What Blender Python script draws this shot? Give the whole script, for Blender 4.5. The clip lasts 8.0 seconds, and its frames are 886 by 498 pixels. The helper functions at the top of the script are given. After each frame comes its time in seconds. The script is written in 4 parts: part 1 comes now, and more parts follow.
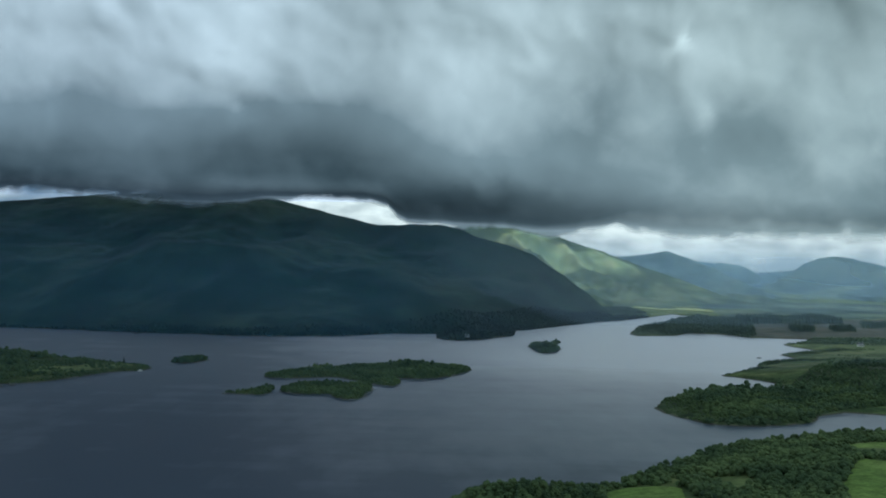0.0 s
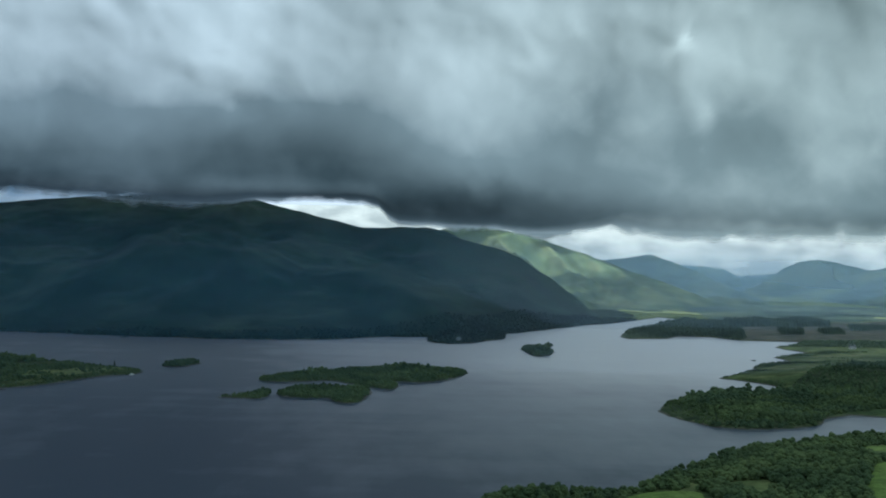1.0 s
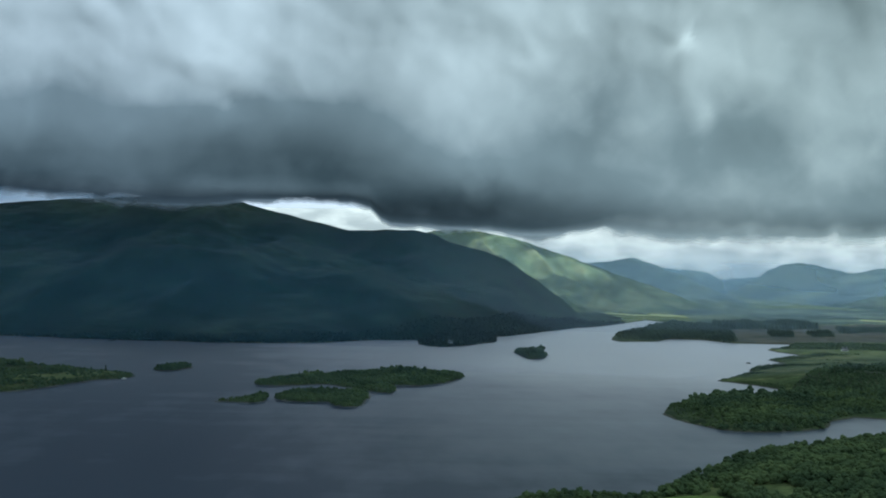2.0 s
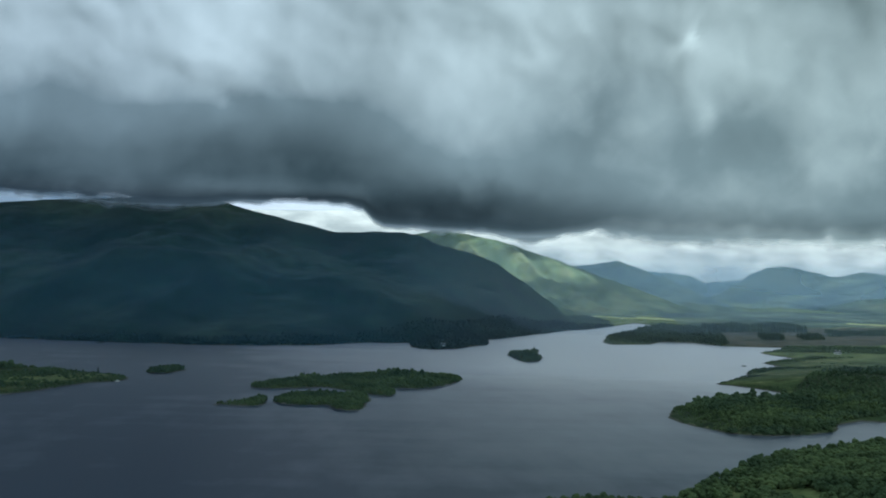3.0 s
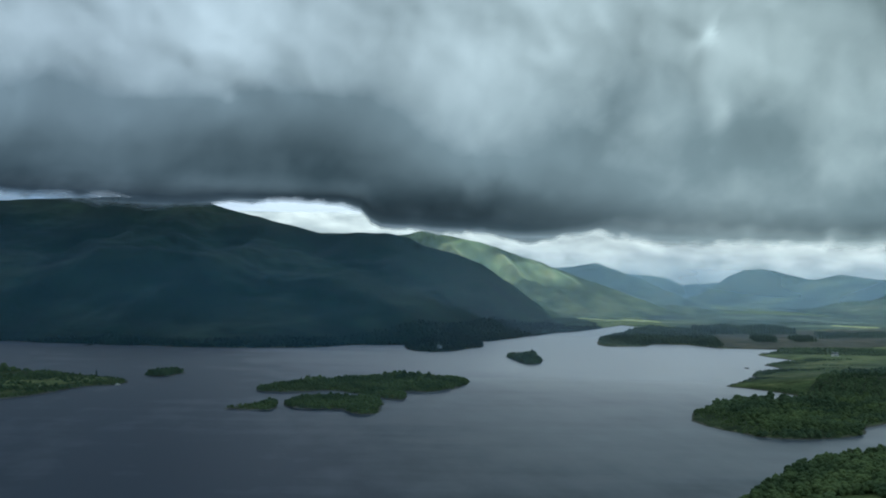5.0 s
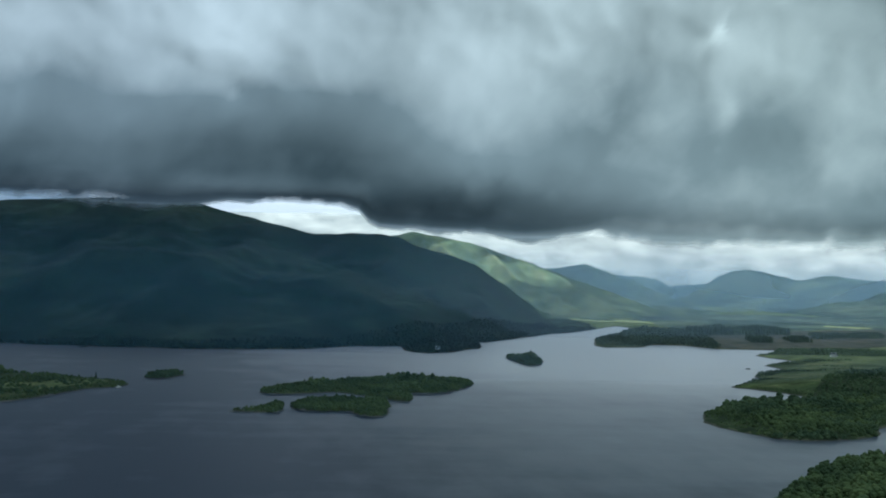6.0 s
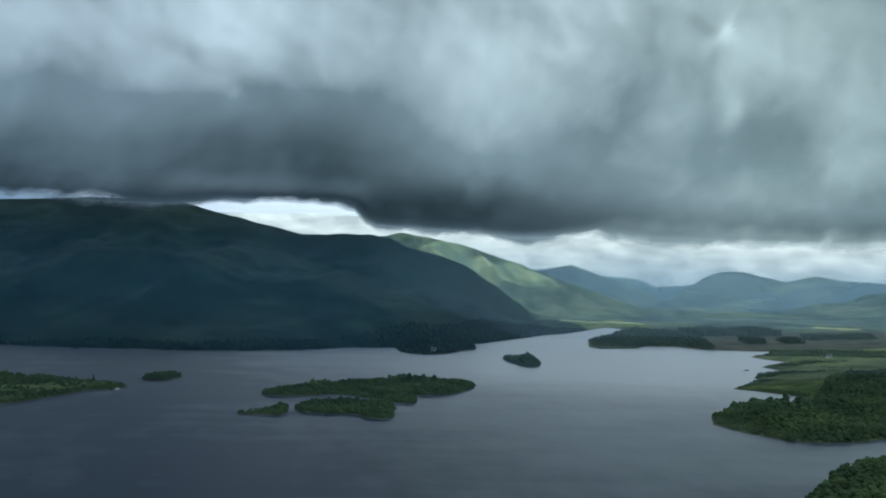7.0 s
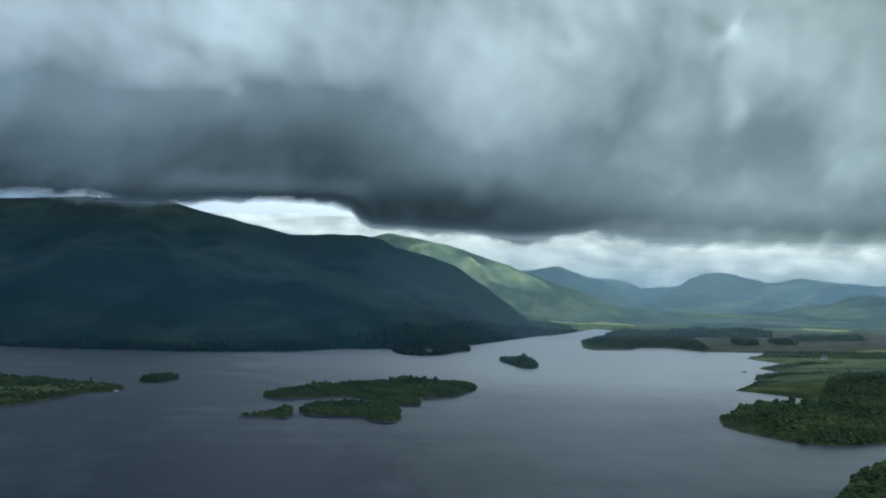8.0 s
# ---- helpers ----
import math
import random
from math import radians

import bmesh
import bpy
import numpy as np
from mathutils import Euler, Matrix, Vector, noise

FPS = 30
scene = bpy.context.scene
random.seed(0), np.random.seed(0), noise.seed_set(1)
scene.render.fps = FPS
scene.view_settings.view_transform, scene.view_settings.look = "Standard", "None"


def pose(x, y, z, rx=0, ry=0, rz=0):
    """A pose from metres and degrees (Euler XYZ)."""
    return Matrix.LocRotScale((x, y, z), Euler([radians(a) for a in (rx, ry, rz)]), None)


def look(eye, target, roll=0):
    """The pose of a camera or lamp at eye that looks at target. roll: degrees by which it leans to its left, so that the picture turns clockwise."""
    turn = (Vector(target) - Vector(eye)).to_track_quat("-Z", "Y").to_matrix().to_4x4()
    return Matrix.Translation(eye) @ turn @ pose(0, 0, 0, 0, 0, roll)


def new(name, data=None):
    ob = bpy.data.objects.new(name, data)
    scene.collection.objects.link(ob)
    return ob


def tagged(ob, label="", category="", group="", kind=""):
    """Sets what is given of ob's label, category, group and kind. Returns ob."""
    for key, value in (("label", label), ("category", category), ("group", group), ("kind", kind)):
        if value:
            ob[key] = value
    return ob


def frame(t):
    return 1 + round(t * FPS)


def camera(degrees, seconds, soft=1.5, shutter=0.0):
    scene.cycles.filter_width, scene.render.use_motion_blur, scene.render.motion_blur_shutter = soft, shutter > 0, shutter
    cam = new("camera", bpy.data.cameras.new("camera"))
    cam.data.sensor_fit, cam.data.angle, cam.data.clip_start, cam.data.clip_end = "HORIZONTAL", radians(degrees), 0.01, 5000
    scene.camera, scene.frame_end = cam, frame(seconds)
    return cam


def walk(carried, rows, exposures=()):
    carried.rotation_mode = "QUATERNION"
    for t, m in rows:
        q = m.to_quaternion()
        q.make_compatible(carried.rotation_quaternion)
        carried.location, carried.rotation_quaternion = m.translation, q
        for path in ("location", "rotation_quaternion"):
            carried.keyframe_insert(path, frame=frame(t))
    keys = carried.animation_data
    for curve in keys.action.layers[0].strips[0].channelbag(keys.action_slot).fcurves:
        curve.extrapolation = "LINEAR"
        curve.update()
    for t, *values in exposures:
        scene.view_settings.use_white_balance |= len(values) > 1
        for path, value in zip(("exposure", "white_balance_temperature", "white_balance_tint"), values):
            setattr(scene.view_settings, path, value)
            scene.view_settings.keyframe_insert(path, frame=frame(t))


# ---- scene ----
# The camera and its flight
cam = camera(43.0, 8.0, soft=1.9)
PATH = [
    (0, (0.00, 0.00, 126.57), (3.54, 999.99, 128.31), 1.58),
    (0.5, (-9.46, 7.81, 125.03), (3.92, 1007.71, 128.76), 1.60),
    (1, (-18.92, 15.55, 123.56), (4.21, 1015.27, 129.39), 1.58),
    (1.5, (-28.38, 23.24, 122.17), (4.63, 1022.66, 130.01), 1.53),
    (3, (-56.76, 45.91, 118.42), (4.56, 1043.94, 131.56), 1.70),
    (3.5, (-66.23, 53.34, 117.32), (4.02, 1050.76, 131.68), 1.74),
    (4, (-75.69, 60.70, 116.28), (1.01, 1057.64, 131.36), 1.76),
    (4.5, (-85.15, 68.01, 115.33), (-1.98, 1064.42, 131.09), 1.77),
    (6, (-113.53, 89.54, 112.88), (-9.02, 1083.90, 130.93), 1.73),
    (6.5, (-122.99, 96.59, 112.21), (-10.19, 1090.03, 131.05), 1.74),
    (7, (-132.46, 103.58, 111.61), (-11.28, 1096.02, 131.25), 1.78),
    (7.5, (-141.92, 110.51, 111.09), (-11.95, 1101.81, 131.52), 1.82),
    (8, (-151.38, 117.37, 110.64), (-13.06, 1107.53, 131.69), 1.88),
]
walk(cam, [(t, look(eye, target, roll)) for t, eye, target, roll in PATH], exposures=[(0, 0.53, 5400, 5), (8, 0.53, 5400, 5)])

# World, sun and exposure
SUN_EL, SUN_AZ = radians(40), radians(118)   # azimuth clockwise from +y
world = bpy.data.worlds.new("sky")
scene.world = world
world.use_nodes = True
wt = world.node_tree
wn, wl = wt.nodes, wt.links
wn.clear()
w_out = wn.new("ShaderNodeOutputWorld")
w_bg = wn.new("ShaderNodeBackground")
w_sky = wn.new("ShaderNodeTexSky")
w_sky.sky_type, w_sky.sun_disc = "NISHITA", False
w_sky.sun_elevation, w_sky.sun_rotation = SUN_EL, SUN_AZ
w_co = wn.new("ShaderNodeTexCoord")
w_map = wn.new("ShaderNodeMapping")
w_map.inputs["Scale"].default_value = (20, 20, 50)
w_noise = wn.new("ShaderNodeTexNoise")
w_noise.inputs["Scale"].default_value, w_noise.inputs["Detail"].default_value = 1.6, 6
w_ramp = wn.new("ShaderNodeValToRGB")
w_ramp.color_ramp.elements[0].position, w_ramp.color_ramp.elements[0].color = 0.38, (5.4, 5.7, 5.2, 1)
w_ramp.color_ramp.elements[1].position, w_ramp.color_ramp.elements[1].color = 0.64, (9.4, 9.6, 8.4, 1)
w_mix = wn.new("ShaderNodeMix")
w_mix.data_type = "RGBA"
w_mix.inputs["Factor"].default_value = 0.85
wl.new(w_co.outputs["Generated"], w_map.inputs["Vector"])
wl.new(w_map.outputs["Vector"], w_noise.inputs["Vector"])
wl.new(w_noise.outputs["Fac"], w_ramp.inputs["Fac"])
wl.new(w_sky.outputs["Color"], w_mix.inputs["A"])
wl.new(w_ramp.outputs["Color"], w_mix.inputs["B"])
wl.new(w_mix.outputs["Result"], w_bg.inputs["Color"])
w_bg.inputs["Strength"].default_value = 0.08
wl.new(w_bg.outputs["Background"], w_out.inputs["Surface"])

sun = new("sun", bpy.data.lights.new("sun", "SUN"))
sun.data.energy, sun.data.angle, sun.data.color = 4.8, radians(0.6), (1.0, 0.96, 0.88)
to_sun = Vector((math.sin(SUN_AZ) * math.cos(SUN_EL), math.cos(SUN_AZ) * math.cos(SUN_EL), math.sin(SUN_EL)))
sun.matrix_world = look((0, 0, 900), Vector((0, 0, 900)) - to_sun)


# Materials
def material(name):
    m = bpy.data.materials.new(name)
    m.use_nodes = True
    nt = m.node_tree
    nt.nodes.clear()
    out = nt.nodes.new("ShaderNodeOutputMaterial")
    return m, nt, out


def node(nt, kind, values=None, **props):
    n = nt.nodes.new(kind)
    for k, v in props.items():
        if k == "data_type":
            n.data_type = v
        elif k == "blend_type":
            n.blend_type = v
        elif k == "operation":
            n.operation = v
        elif k == "attribute_name":
            n.attribute_name = v
    for k, v in (values or {}).items():
        n.inputs[k].default_value = v
    return n


def ramp(nt, fac, stops):
    n = nt.nodes.new("ShaderNodeValToRGB")
    els = n.color_ramp.elements
    while len(els) < len(stops):
        els.new(0.5)
    for e, (p, c) in zip(els, stops):
        e.position, e.color = p, (*c, 1)
    nt.links.new(fac, n.inputs["Fac"])
    return n.outputs["Color"]


def noise_at(nt, vec, scale, detail=4, rough=0.55, twist=0.0):
    n = node(nt, "ShaderNodeTexNoise", {"Scale": scale, "Detail": detail, "Roughness": rough, "Distortion": twist})
    nt.links.new(vec, n.inputs["Vector"])
    return n.outputs["Fac"]


def mixed(nt, fac, a, b, mode="MIX"):
    n = node(nt, "ShaderNodeMix", data_type="RGBA", blend_type=mode)
    for sock, v in (("Factor", fac), ("A", a), ("B", b)):
        if isinstance(v, (int, float)):
            n.inputs[sock].default_value = v
        elif isinstance(v, tuple):
            n.inputs[sock].default_value = (*v, 1)
        else:
            nt.links.new(v, n.inputs[sock])
    return n.outputs["Result"]


def math_node(nt, op, a, b=0.0):
    n = node(nt, "ShaderNodeMath", operation=op)
    for i, v in enumerate((a, b)):
        if isinstance(v, (int, float)):
            n.inputs[i].default_value = v
        else:
            nt.links.new(v, n.inputs[i])
    return n.outputs[0]


def surface(nt, out, colour, rough=0.9, bump=None, strength=0.4, distance=1.0, spec=0.2):
    p = node(nt, "ShaderNodeBsdfPrincipled", {"Roughness": rough, "Specular IOR Level": spec})
    if isinstance(colour, tuple):
        p.inputs["Base Color"].default_value = (*colour, 1)
    else:
        nt.links.new(colour, p.inputs["Base Color"])
    if bump is not None:
        b = node(nt, "ShaderNodeBump", {"Strength": strength, "Distance": distance})
        nt.links.new(bump, b.inputs["Height"])
        nt.links.new(b.outputs["Normal"], p.inputs["Normal"])
    nt.links.new(p.outputs["BSDF"], out.inputs["Surface"])
    return p


def place(nt):
    return nt.nodes.new("ShaderNodeNewGeometry").outputs["Position"]


def land_material(name, dark, mid, light, patch=0.006, grain=0.12, stony=None, relief=1.5):
    """Grass, heather and bracken: wide patches, fine grain, and stones where the ground is close to the water."""
    m, nt, out = material(name)
    pos = place(nt)
    wide, fine, tiny = noise_at(nt, pos, patch, 5, 0.6), noise_at(nt, pos, grain * 0.25, 5, 0.65), noise_at(nt, pos, grain, 6, 0.7)
    col = ramp(nt, wide, [(0.34, dark), (0.5, mid), (0.66, light)])
    col = mixed(nt, 0.75, col, ramp(nt, fine, [(0.3, (0.45, 0.45, 0.45)), (0.7, (1.4, 1.4, 1.35))]), "MULTIPLY")
    col = mixed(nt, 0.5, col, ramp(nt, tiny, [(0.3, (0.5, 0.5, 0.5)), (0.7, (1.5, 1.5, 1.5))]), "MULTIPLY")
    if stony:
        sep = nt.nodes.new("ShaderNodeSeparateXYZ")
        nt.links.new(pos, sep.inputs[0])
        z = math_node(nt, "ADD", sep.outputs["Z"], math_node(nt, "MULTIPLY", tiny, -1.2))
        edge = node(nt, "ShaderNodeMapRange", {"From Min": -0.2, "From Max": 0.5, "To Min": 1.0, "To Max": 0.0})
        nt.links.new(z, edge.inputs["Value"])
        col = mixed(nt, edge.outputs["Result"], col, stony)
    surface(nt, out, col, 0.95, fine, 0.6, relief, 0.1)
    return m


def foliage_material(name, dark, mid, light, mottle=1.0):
    """Leaves: colour varies from clump to clump and from tree to tree."""
    m, nt, out = material(name)
    geo = nt.nodes.new("ShaderNodeNewGeometry")
    info = nt.nodes.new("ShaderNodeObjectInfo")
    tree = noise_at(nt, geo.outputs["Position"], 0.11, 2, 0.5)
    r = math_node(nt, "ADD", math_node(nt, "MULTIPLY", geo.outputs["Random Per Island"], 0.3), math_node(nt, "MULTIPLY", info.outputs["Random"], 0.25))
    r = math_node(nt, "ADD", r, math_node(nt, "MULTIPLY", math_node(nt, "SUBTRACT", tree, 0.33), 1.8))
    col = ramp(nt, r, [(0.0, dark), (0.5, mid), (1.0, light)])
    fine = noise_at(nt, geo.outputs["Position"], 0.9, 4, 0.7)
    wide = noise_at(nt, geo.outputs["Position"], 0.02, 3, 0.5)
    col = mixed(nt, 0.8 * mottle, col, ramp(nt, fine, [(0.3, (0.4, 0.42, 0.4)), (0.7, (1.5, 1.5, 1.4))]), "MULTIPLY")
    col = mixed(nt, 0.7, col, ramp(nt, wide, [(0.35, (0.5, 0.62, 0.68)), (0.65, (1.32, 1.34, 1.2))]), "MULTIPLY")
    p = surface(nt, out, col, 0.85, fine, 0.8, 0.5, 0.15)
    tr = node(nt, "ShaderNodeBsdfTranslucent")
    nt.links.new(col, tr.inputs["Color"])
    mx = node(nt, "ShaderNodeMixShader", {"Fac": 0.2})
    nt.links.new(p.outputs[0], mx.inputs[1])
    nt.links.new(tr.outputs[0], mx.inputs[2])
    nt.links.new(mx.outputs[0], out.inputs["Surface"])
    return m


def plain(name, colour, rough=0.8, grain=3.0):
    m, nt, out = material(name)
    n = noise_at(nt, place(nt), grain, 5, 0.6)
    col = mixed(nt, 0.6, colour, ramp(nt, n, [(0.3, (0.6, 0.6, 0.6)), (0.7, (1.3, 1.3, 1.3))]), "MULTIPLY")
    surface(nt, out, col, rough, n, 0.3, 0.05)
    return m


# very dark heath: part of the cloud shadow is put into this colour
MOOR = land_material("shaded_mountain_heath", (0.005, 0.0135, 0.010), (0.010, 0.024, 0.015), (0.024, 0.041, 0.024), 0.006, 0.05, None, 10)
PASTURE_HILL = land_material("green_hill_grass", (0.050, 0.078, 0.048), (0.094, 0.126, 0.066), (0.165, 0.182, 0.094), 0.008, 0.05, None, 6)
# bluish heath: some of the distance haze is put into this colour
FAR_HILL = land_material("haze_tinted_heath", (0.026, 0.046, 0.042), (0.070, 0.104, 0.080), (0.150, 0.180, 0.120), 0.005, 0.06, None, 12)
GROUND = land_material("lochside_grass", (0.048, 0.076, 0.032), (0.108, 0.142, 0.052), (0.180, 0.196, 0.080), 0.014, 0.2, (0.10, 0.095, 0.08))
ISLAND = land_material("island_turf", (0.045, 0.065, 0.024), (0.075, 0.098, 0.034), (0.115, 0.130, 0.052), 0.03, 0.3, (0.13, 0.13, 0.115))
FIELD = land_material("field_grass", (0.115, 0.178, 0.042), (0.150, 0.215, 0.052), (0.185, 0.245, 0.068), 0.02, 0.4)
STRAW = land_material("stubble_and_sunlit_pasture", (0.27, 0.29, 0.12), (0.36, 0.38, 0.17), (0.44, 0.45, 0.22), 0.02, 0.3)
STRAW_GREEN = land_material("rough_meadow", (0.11, 0.14, 0.05), (0.17, 0.20, 0.075), (0.25, 0.26, 0.10), 0.03, 0.3)
FLOOR = land_material("shade_dark_floor", (0.030, 0.046, 0.024), (0.046, 0.066, 0.032), (0.072, 0.092, 0.042), 0.03, 0.3)
HEATHER = land_material("brown_moor", (0.036, 0.044, 0.034), (0.058, 0.061, 0.046), (0.088, 0.083, 0.058), 0.02, 0.1)
LEAF = foliage_material("broadleaf_foliage", (0.054, 0.081, 0.043), (0.090, 0.127, 0.058), (0.138, 0.178, 0.078), 0.65)
LEAF_DARK = foliage_material("dark_oak_foliage", (0.052, 0.082, 0.051), (0.081, 0.119, 0.067), (0.121, 0.162, 0.085), 0.65)
# darker copy of the foliage: shade under the mountain is put into its colour
SHADE_LEAF = foliage_material("shade_dark_foliage", (0.006, 0.012, 0.010), (0.012, 0.020, 0.015), (0.020, 0.030, 0.019), 0.5)
NEEDLE = foliage_material("conifer_foliage", (0.028, 0.044, 0.032), (0.044, 0.064, 0.042), (0.064, 0.088, 0.052), 0.5)
BARK = plain("bark", (0.09, 0.07, 0.05), 0.95)
PALE_ROCK = plain("lichened_rock", (0.20, 0.195, 0.175), 0.9, 0.6)
ROCK = plain("wet_rock", (0.13, 0.13, 0.125), 0.8, 0.8)
WHITEWASH = plain("whitewashed_wall", (0.75, 0.74, 0.70), 0.9)
SLATE = plain("slate_roof", (0.10, 0.105, 0.115), 0.7)
PAINT = plain("dark_paint", (0.05, 0.07, 0.08), 0.5)
PANE = plain("window_glass", (0.03, 0.035, 0.04), 0.12)


def water_material():
    m, nt, out = material("loch_water")
    pos = place(nt)
    st = node(nt, "ShaderNodeMapping", {"Scale": (1.0, 0.42, 1.0), "Rotation": (0, 0, radians(-14))})
    nt.links.new(pos, st.inputs["Vector"])
    lanes = noise_at(nt, st.outputs[0], 0.006, 4, 0.5)
    sep = nt.nodes.new("ShaderNodeSeparateXYZ")
    nt.links.new(pos, sep.inputs[0])
    # brighter reflection towards loch head and east, put into colour and gloss
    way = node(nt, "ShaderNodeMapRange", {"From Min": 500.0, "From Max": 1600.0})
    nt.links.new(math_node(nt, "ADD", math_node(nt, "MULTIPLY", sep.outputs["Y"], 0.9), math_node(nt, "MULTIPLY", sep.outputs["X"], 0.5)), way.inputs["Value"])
    head_gleam = ramp(nt, way.outputs[0], [(0.0, (0.03,) * 3), (0.23, (0.27,) * 3), (0.50, (0.31,) * 3), (0.57, (0.55,) * 3), (0.68, (0.88,) * 3), (0.78, (1.0,) * 3)])
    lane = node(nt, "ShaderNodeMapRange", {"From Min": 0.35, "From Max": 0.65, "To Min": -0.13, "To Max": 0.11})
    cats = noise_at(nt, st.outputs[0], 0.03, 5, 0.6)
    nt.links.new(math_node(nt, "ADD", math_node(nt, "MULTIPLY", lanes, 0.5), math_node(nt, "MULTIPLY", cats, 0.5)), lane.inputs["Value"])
    # darker reflection in the west, put into the same share
    east_gleam = node(nt, "ShaderNodeMapRange", {"From Min": -230.0, "From Max": 20.0, "To Min": 0.0, "To Max": 1.0})
    nt.links.new(sep.outputs["X"], east_gleam.inputs["Value"])
    gleam = math_node(nt, "ADD", math_node(nt, "MULTIPLY", head_gleam, east_gleam.outputs[0]), lane.outputs[0])
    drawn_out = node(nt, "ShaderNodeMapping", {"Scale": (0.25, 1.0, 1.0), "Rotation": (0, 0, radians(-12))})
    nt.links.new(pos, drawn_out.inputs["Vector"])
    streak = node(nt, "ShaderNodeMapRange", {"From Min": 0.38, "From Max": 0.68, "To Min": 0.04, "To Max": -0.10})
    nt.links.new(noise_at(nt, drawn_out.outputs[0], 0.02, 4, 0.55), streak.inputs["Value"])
    gleam = math_node(nt, "ADD", gleam, streak.outputs[0])
    gleam = math_node(nt, "MINIMUM", math_node(nt, "MAXIMUM", gleam, 0.0), 1.0)
    p = surface(nt, out, mixed(nt, gleam, (0.007, 0.019, 0.046), (0.040, 0.054, 0.096)), 0.38, None, spec=0.5)
    nt.links.new(math_node(nt, "SUBTRACT", 0.38, math_node(nt, "MULTIPLY", gleam, 0.09)), p.inputs["Roughness"])
    # IOR is raised well above water's to brighten the reflection
    nt.links.new(math_node(nt, "ADD", 1.33, math_node(nt, "MULTIPLY", gleam, 1.45)), p.inputs["IOR"])
    return m


WATER = water_material()


def cloud_material(name, thin, thick, scale, fray):
    """A cloud sheet that light comes through; its light and dark are put into its colour; its rim frays out."""
    m, nt, out = material(name)
    depth = node(nt, "ShaderNodeAttribute", attribute_name="depth").outputs["Fac"]
    rim = node(nt, "ShaderNodeAttribute", attribute_name="rim").outputs["Fac"]
    drawn = node(nt, "ShaderNodeAttribute", attribute_name="drawn").outputs["Vector"]
    n1, n2 = noise_at(nt, drawn, scale, 4, 0.5, 0.6), noise_at(nt, drawn, scale * 4.0, 5, 0.55, 0.4)
    d = math_node(nt, "ADD", depth, math_node(nt, "MULTIPLY", math_node(nt, "SUBTRACT", n1, 0.5), 0.10))
    d = math_node(nt, "ADD", d, math_node(nt, "MULTIPLY", math_node(nt, "SUBTRACT", n2, 0.5), 0.07))
    col = ramp(nt, d, [(0.0, thin), (0.5, tuple((a * b) ** 0.5 for a, b in zip(thin, thick))), (1.0, thick)])
    # bluer in the west, less blue in the east: light's tint put into colour
    across = node(nt, "ShaderNodeMapRange", {"From Min": -350.0, "From Max": 350.0})
    sep = nt.nodes.new("ShaderNodeSeparateXYZ")
    nt.links.new(drawn, sep.inputs[0])
    nt.links.new(sep.outputs["X"], across.inputs["Value"])
    col = mixed(nt, 1.0, col, ramp(nt, across.outputs[0], [(0.0, (0.99, 0.99, 1.05)), (1.0, (1.0, 1.0, 0.96))]), "MULTIPLY")
    tr = node(nt, "ShaderNodeBsdfTranslucent")
    nt.links.new(col, tr.inputs["Color"])
    df = node(nt, "ShaderNodeBsdfDiffuse")
    nt.links.new(col, df.inputs["Color"])
    body = node(nt, "ShaderNodeMixShader", {"Fac": 0.25})
    nt.links.new(tr.outputs[0], body.inputs[1])
    nt.links.new(df.outputs[0], body.inputs[2])
    a = math_node(nt, "ADD", rim, math_node(nt, "MULTIPLY", math_node(nt, "SUBTRACT", n2, 0.5), fray))
    n3 = noise_at(nt, drawn, 0.09, 4, 0.6)
    a = math_node(nt, "ADD", a, math_node(nt, "MULTIPLY", math_node(nt, "SUBTRACT", n3, 0.5), 0.6 * fray))
    fade = node(nt, "ShaderNodeMapRange", {"From Min": 0.25, "From Max": 0.75})
    nt.links.new(a, fade.inputs["Value"])
    clear = node(nt, "ShaderNodeBsdfTransparent")
    mx = node(nt, "ShaderNodeMixShader")
    nt.links.new(fade.outputs[0], mx.inputs["Fac"])
    nt.links.new(clear.outputs[0], mx.inputs[1])
    nt.links.new(body.outputs[0], mx.inputs[2])
    nt.links.new(mx.outputs[0], out.inputs["Surface"])
    return m


CLOUD = cloud_material("rain_cloud", (0.74, 0.81, 0.825), (0.036, 0.052, 0.060), 0.0075, 0.35)
CLOUD_HIGH = cloud_material("cloud_over_hills", (0.60, 0.64, 0.68), (0.16, 0.18, 0.20), 0.002, 0.2)


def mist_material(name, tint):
    """A sheet standing in for haze in the air: mostly clear, the rest scatters the light that reaches it."""
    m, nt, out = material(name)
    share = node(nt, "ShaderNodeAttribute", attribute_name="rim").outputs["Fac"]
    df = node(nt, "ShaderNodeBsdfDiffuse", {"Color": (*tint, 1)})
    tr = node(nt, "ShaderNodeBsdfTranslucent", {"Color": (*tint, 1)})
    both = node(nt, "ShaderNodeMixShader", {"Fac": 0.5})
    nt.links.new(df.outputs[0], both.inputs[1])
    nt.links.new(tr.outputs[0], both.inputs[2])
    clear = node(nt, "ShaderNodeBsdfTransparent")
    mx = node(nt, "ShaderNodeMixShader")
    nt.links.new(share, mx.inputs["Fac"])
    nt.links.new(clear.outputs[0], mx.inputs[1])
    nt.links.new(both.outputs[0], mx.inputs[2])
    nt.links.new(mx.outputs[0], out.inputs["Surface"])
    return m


MIST = mist_material("haze_tint", (0.51, 0.72, 0.96))
BLUE_HAZE = mist_material("bluer_haze_tint", (0.25, 0.62, 1.0))


# Mesh helpers
rng = np.random.default_rng(7)


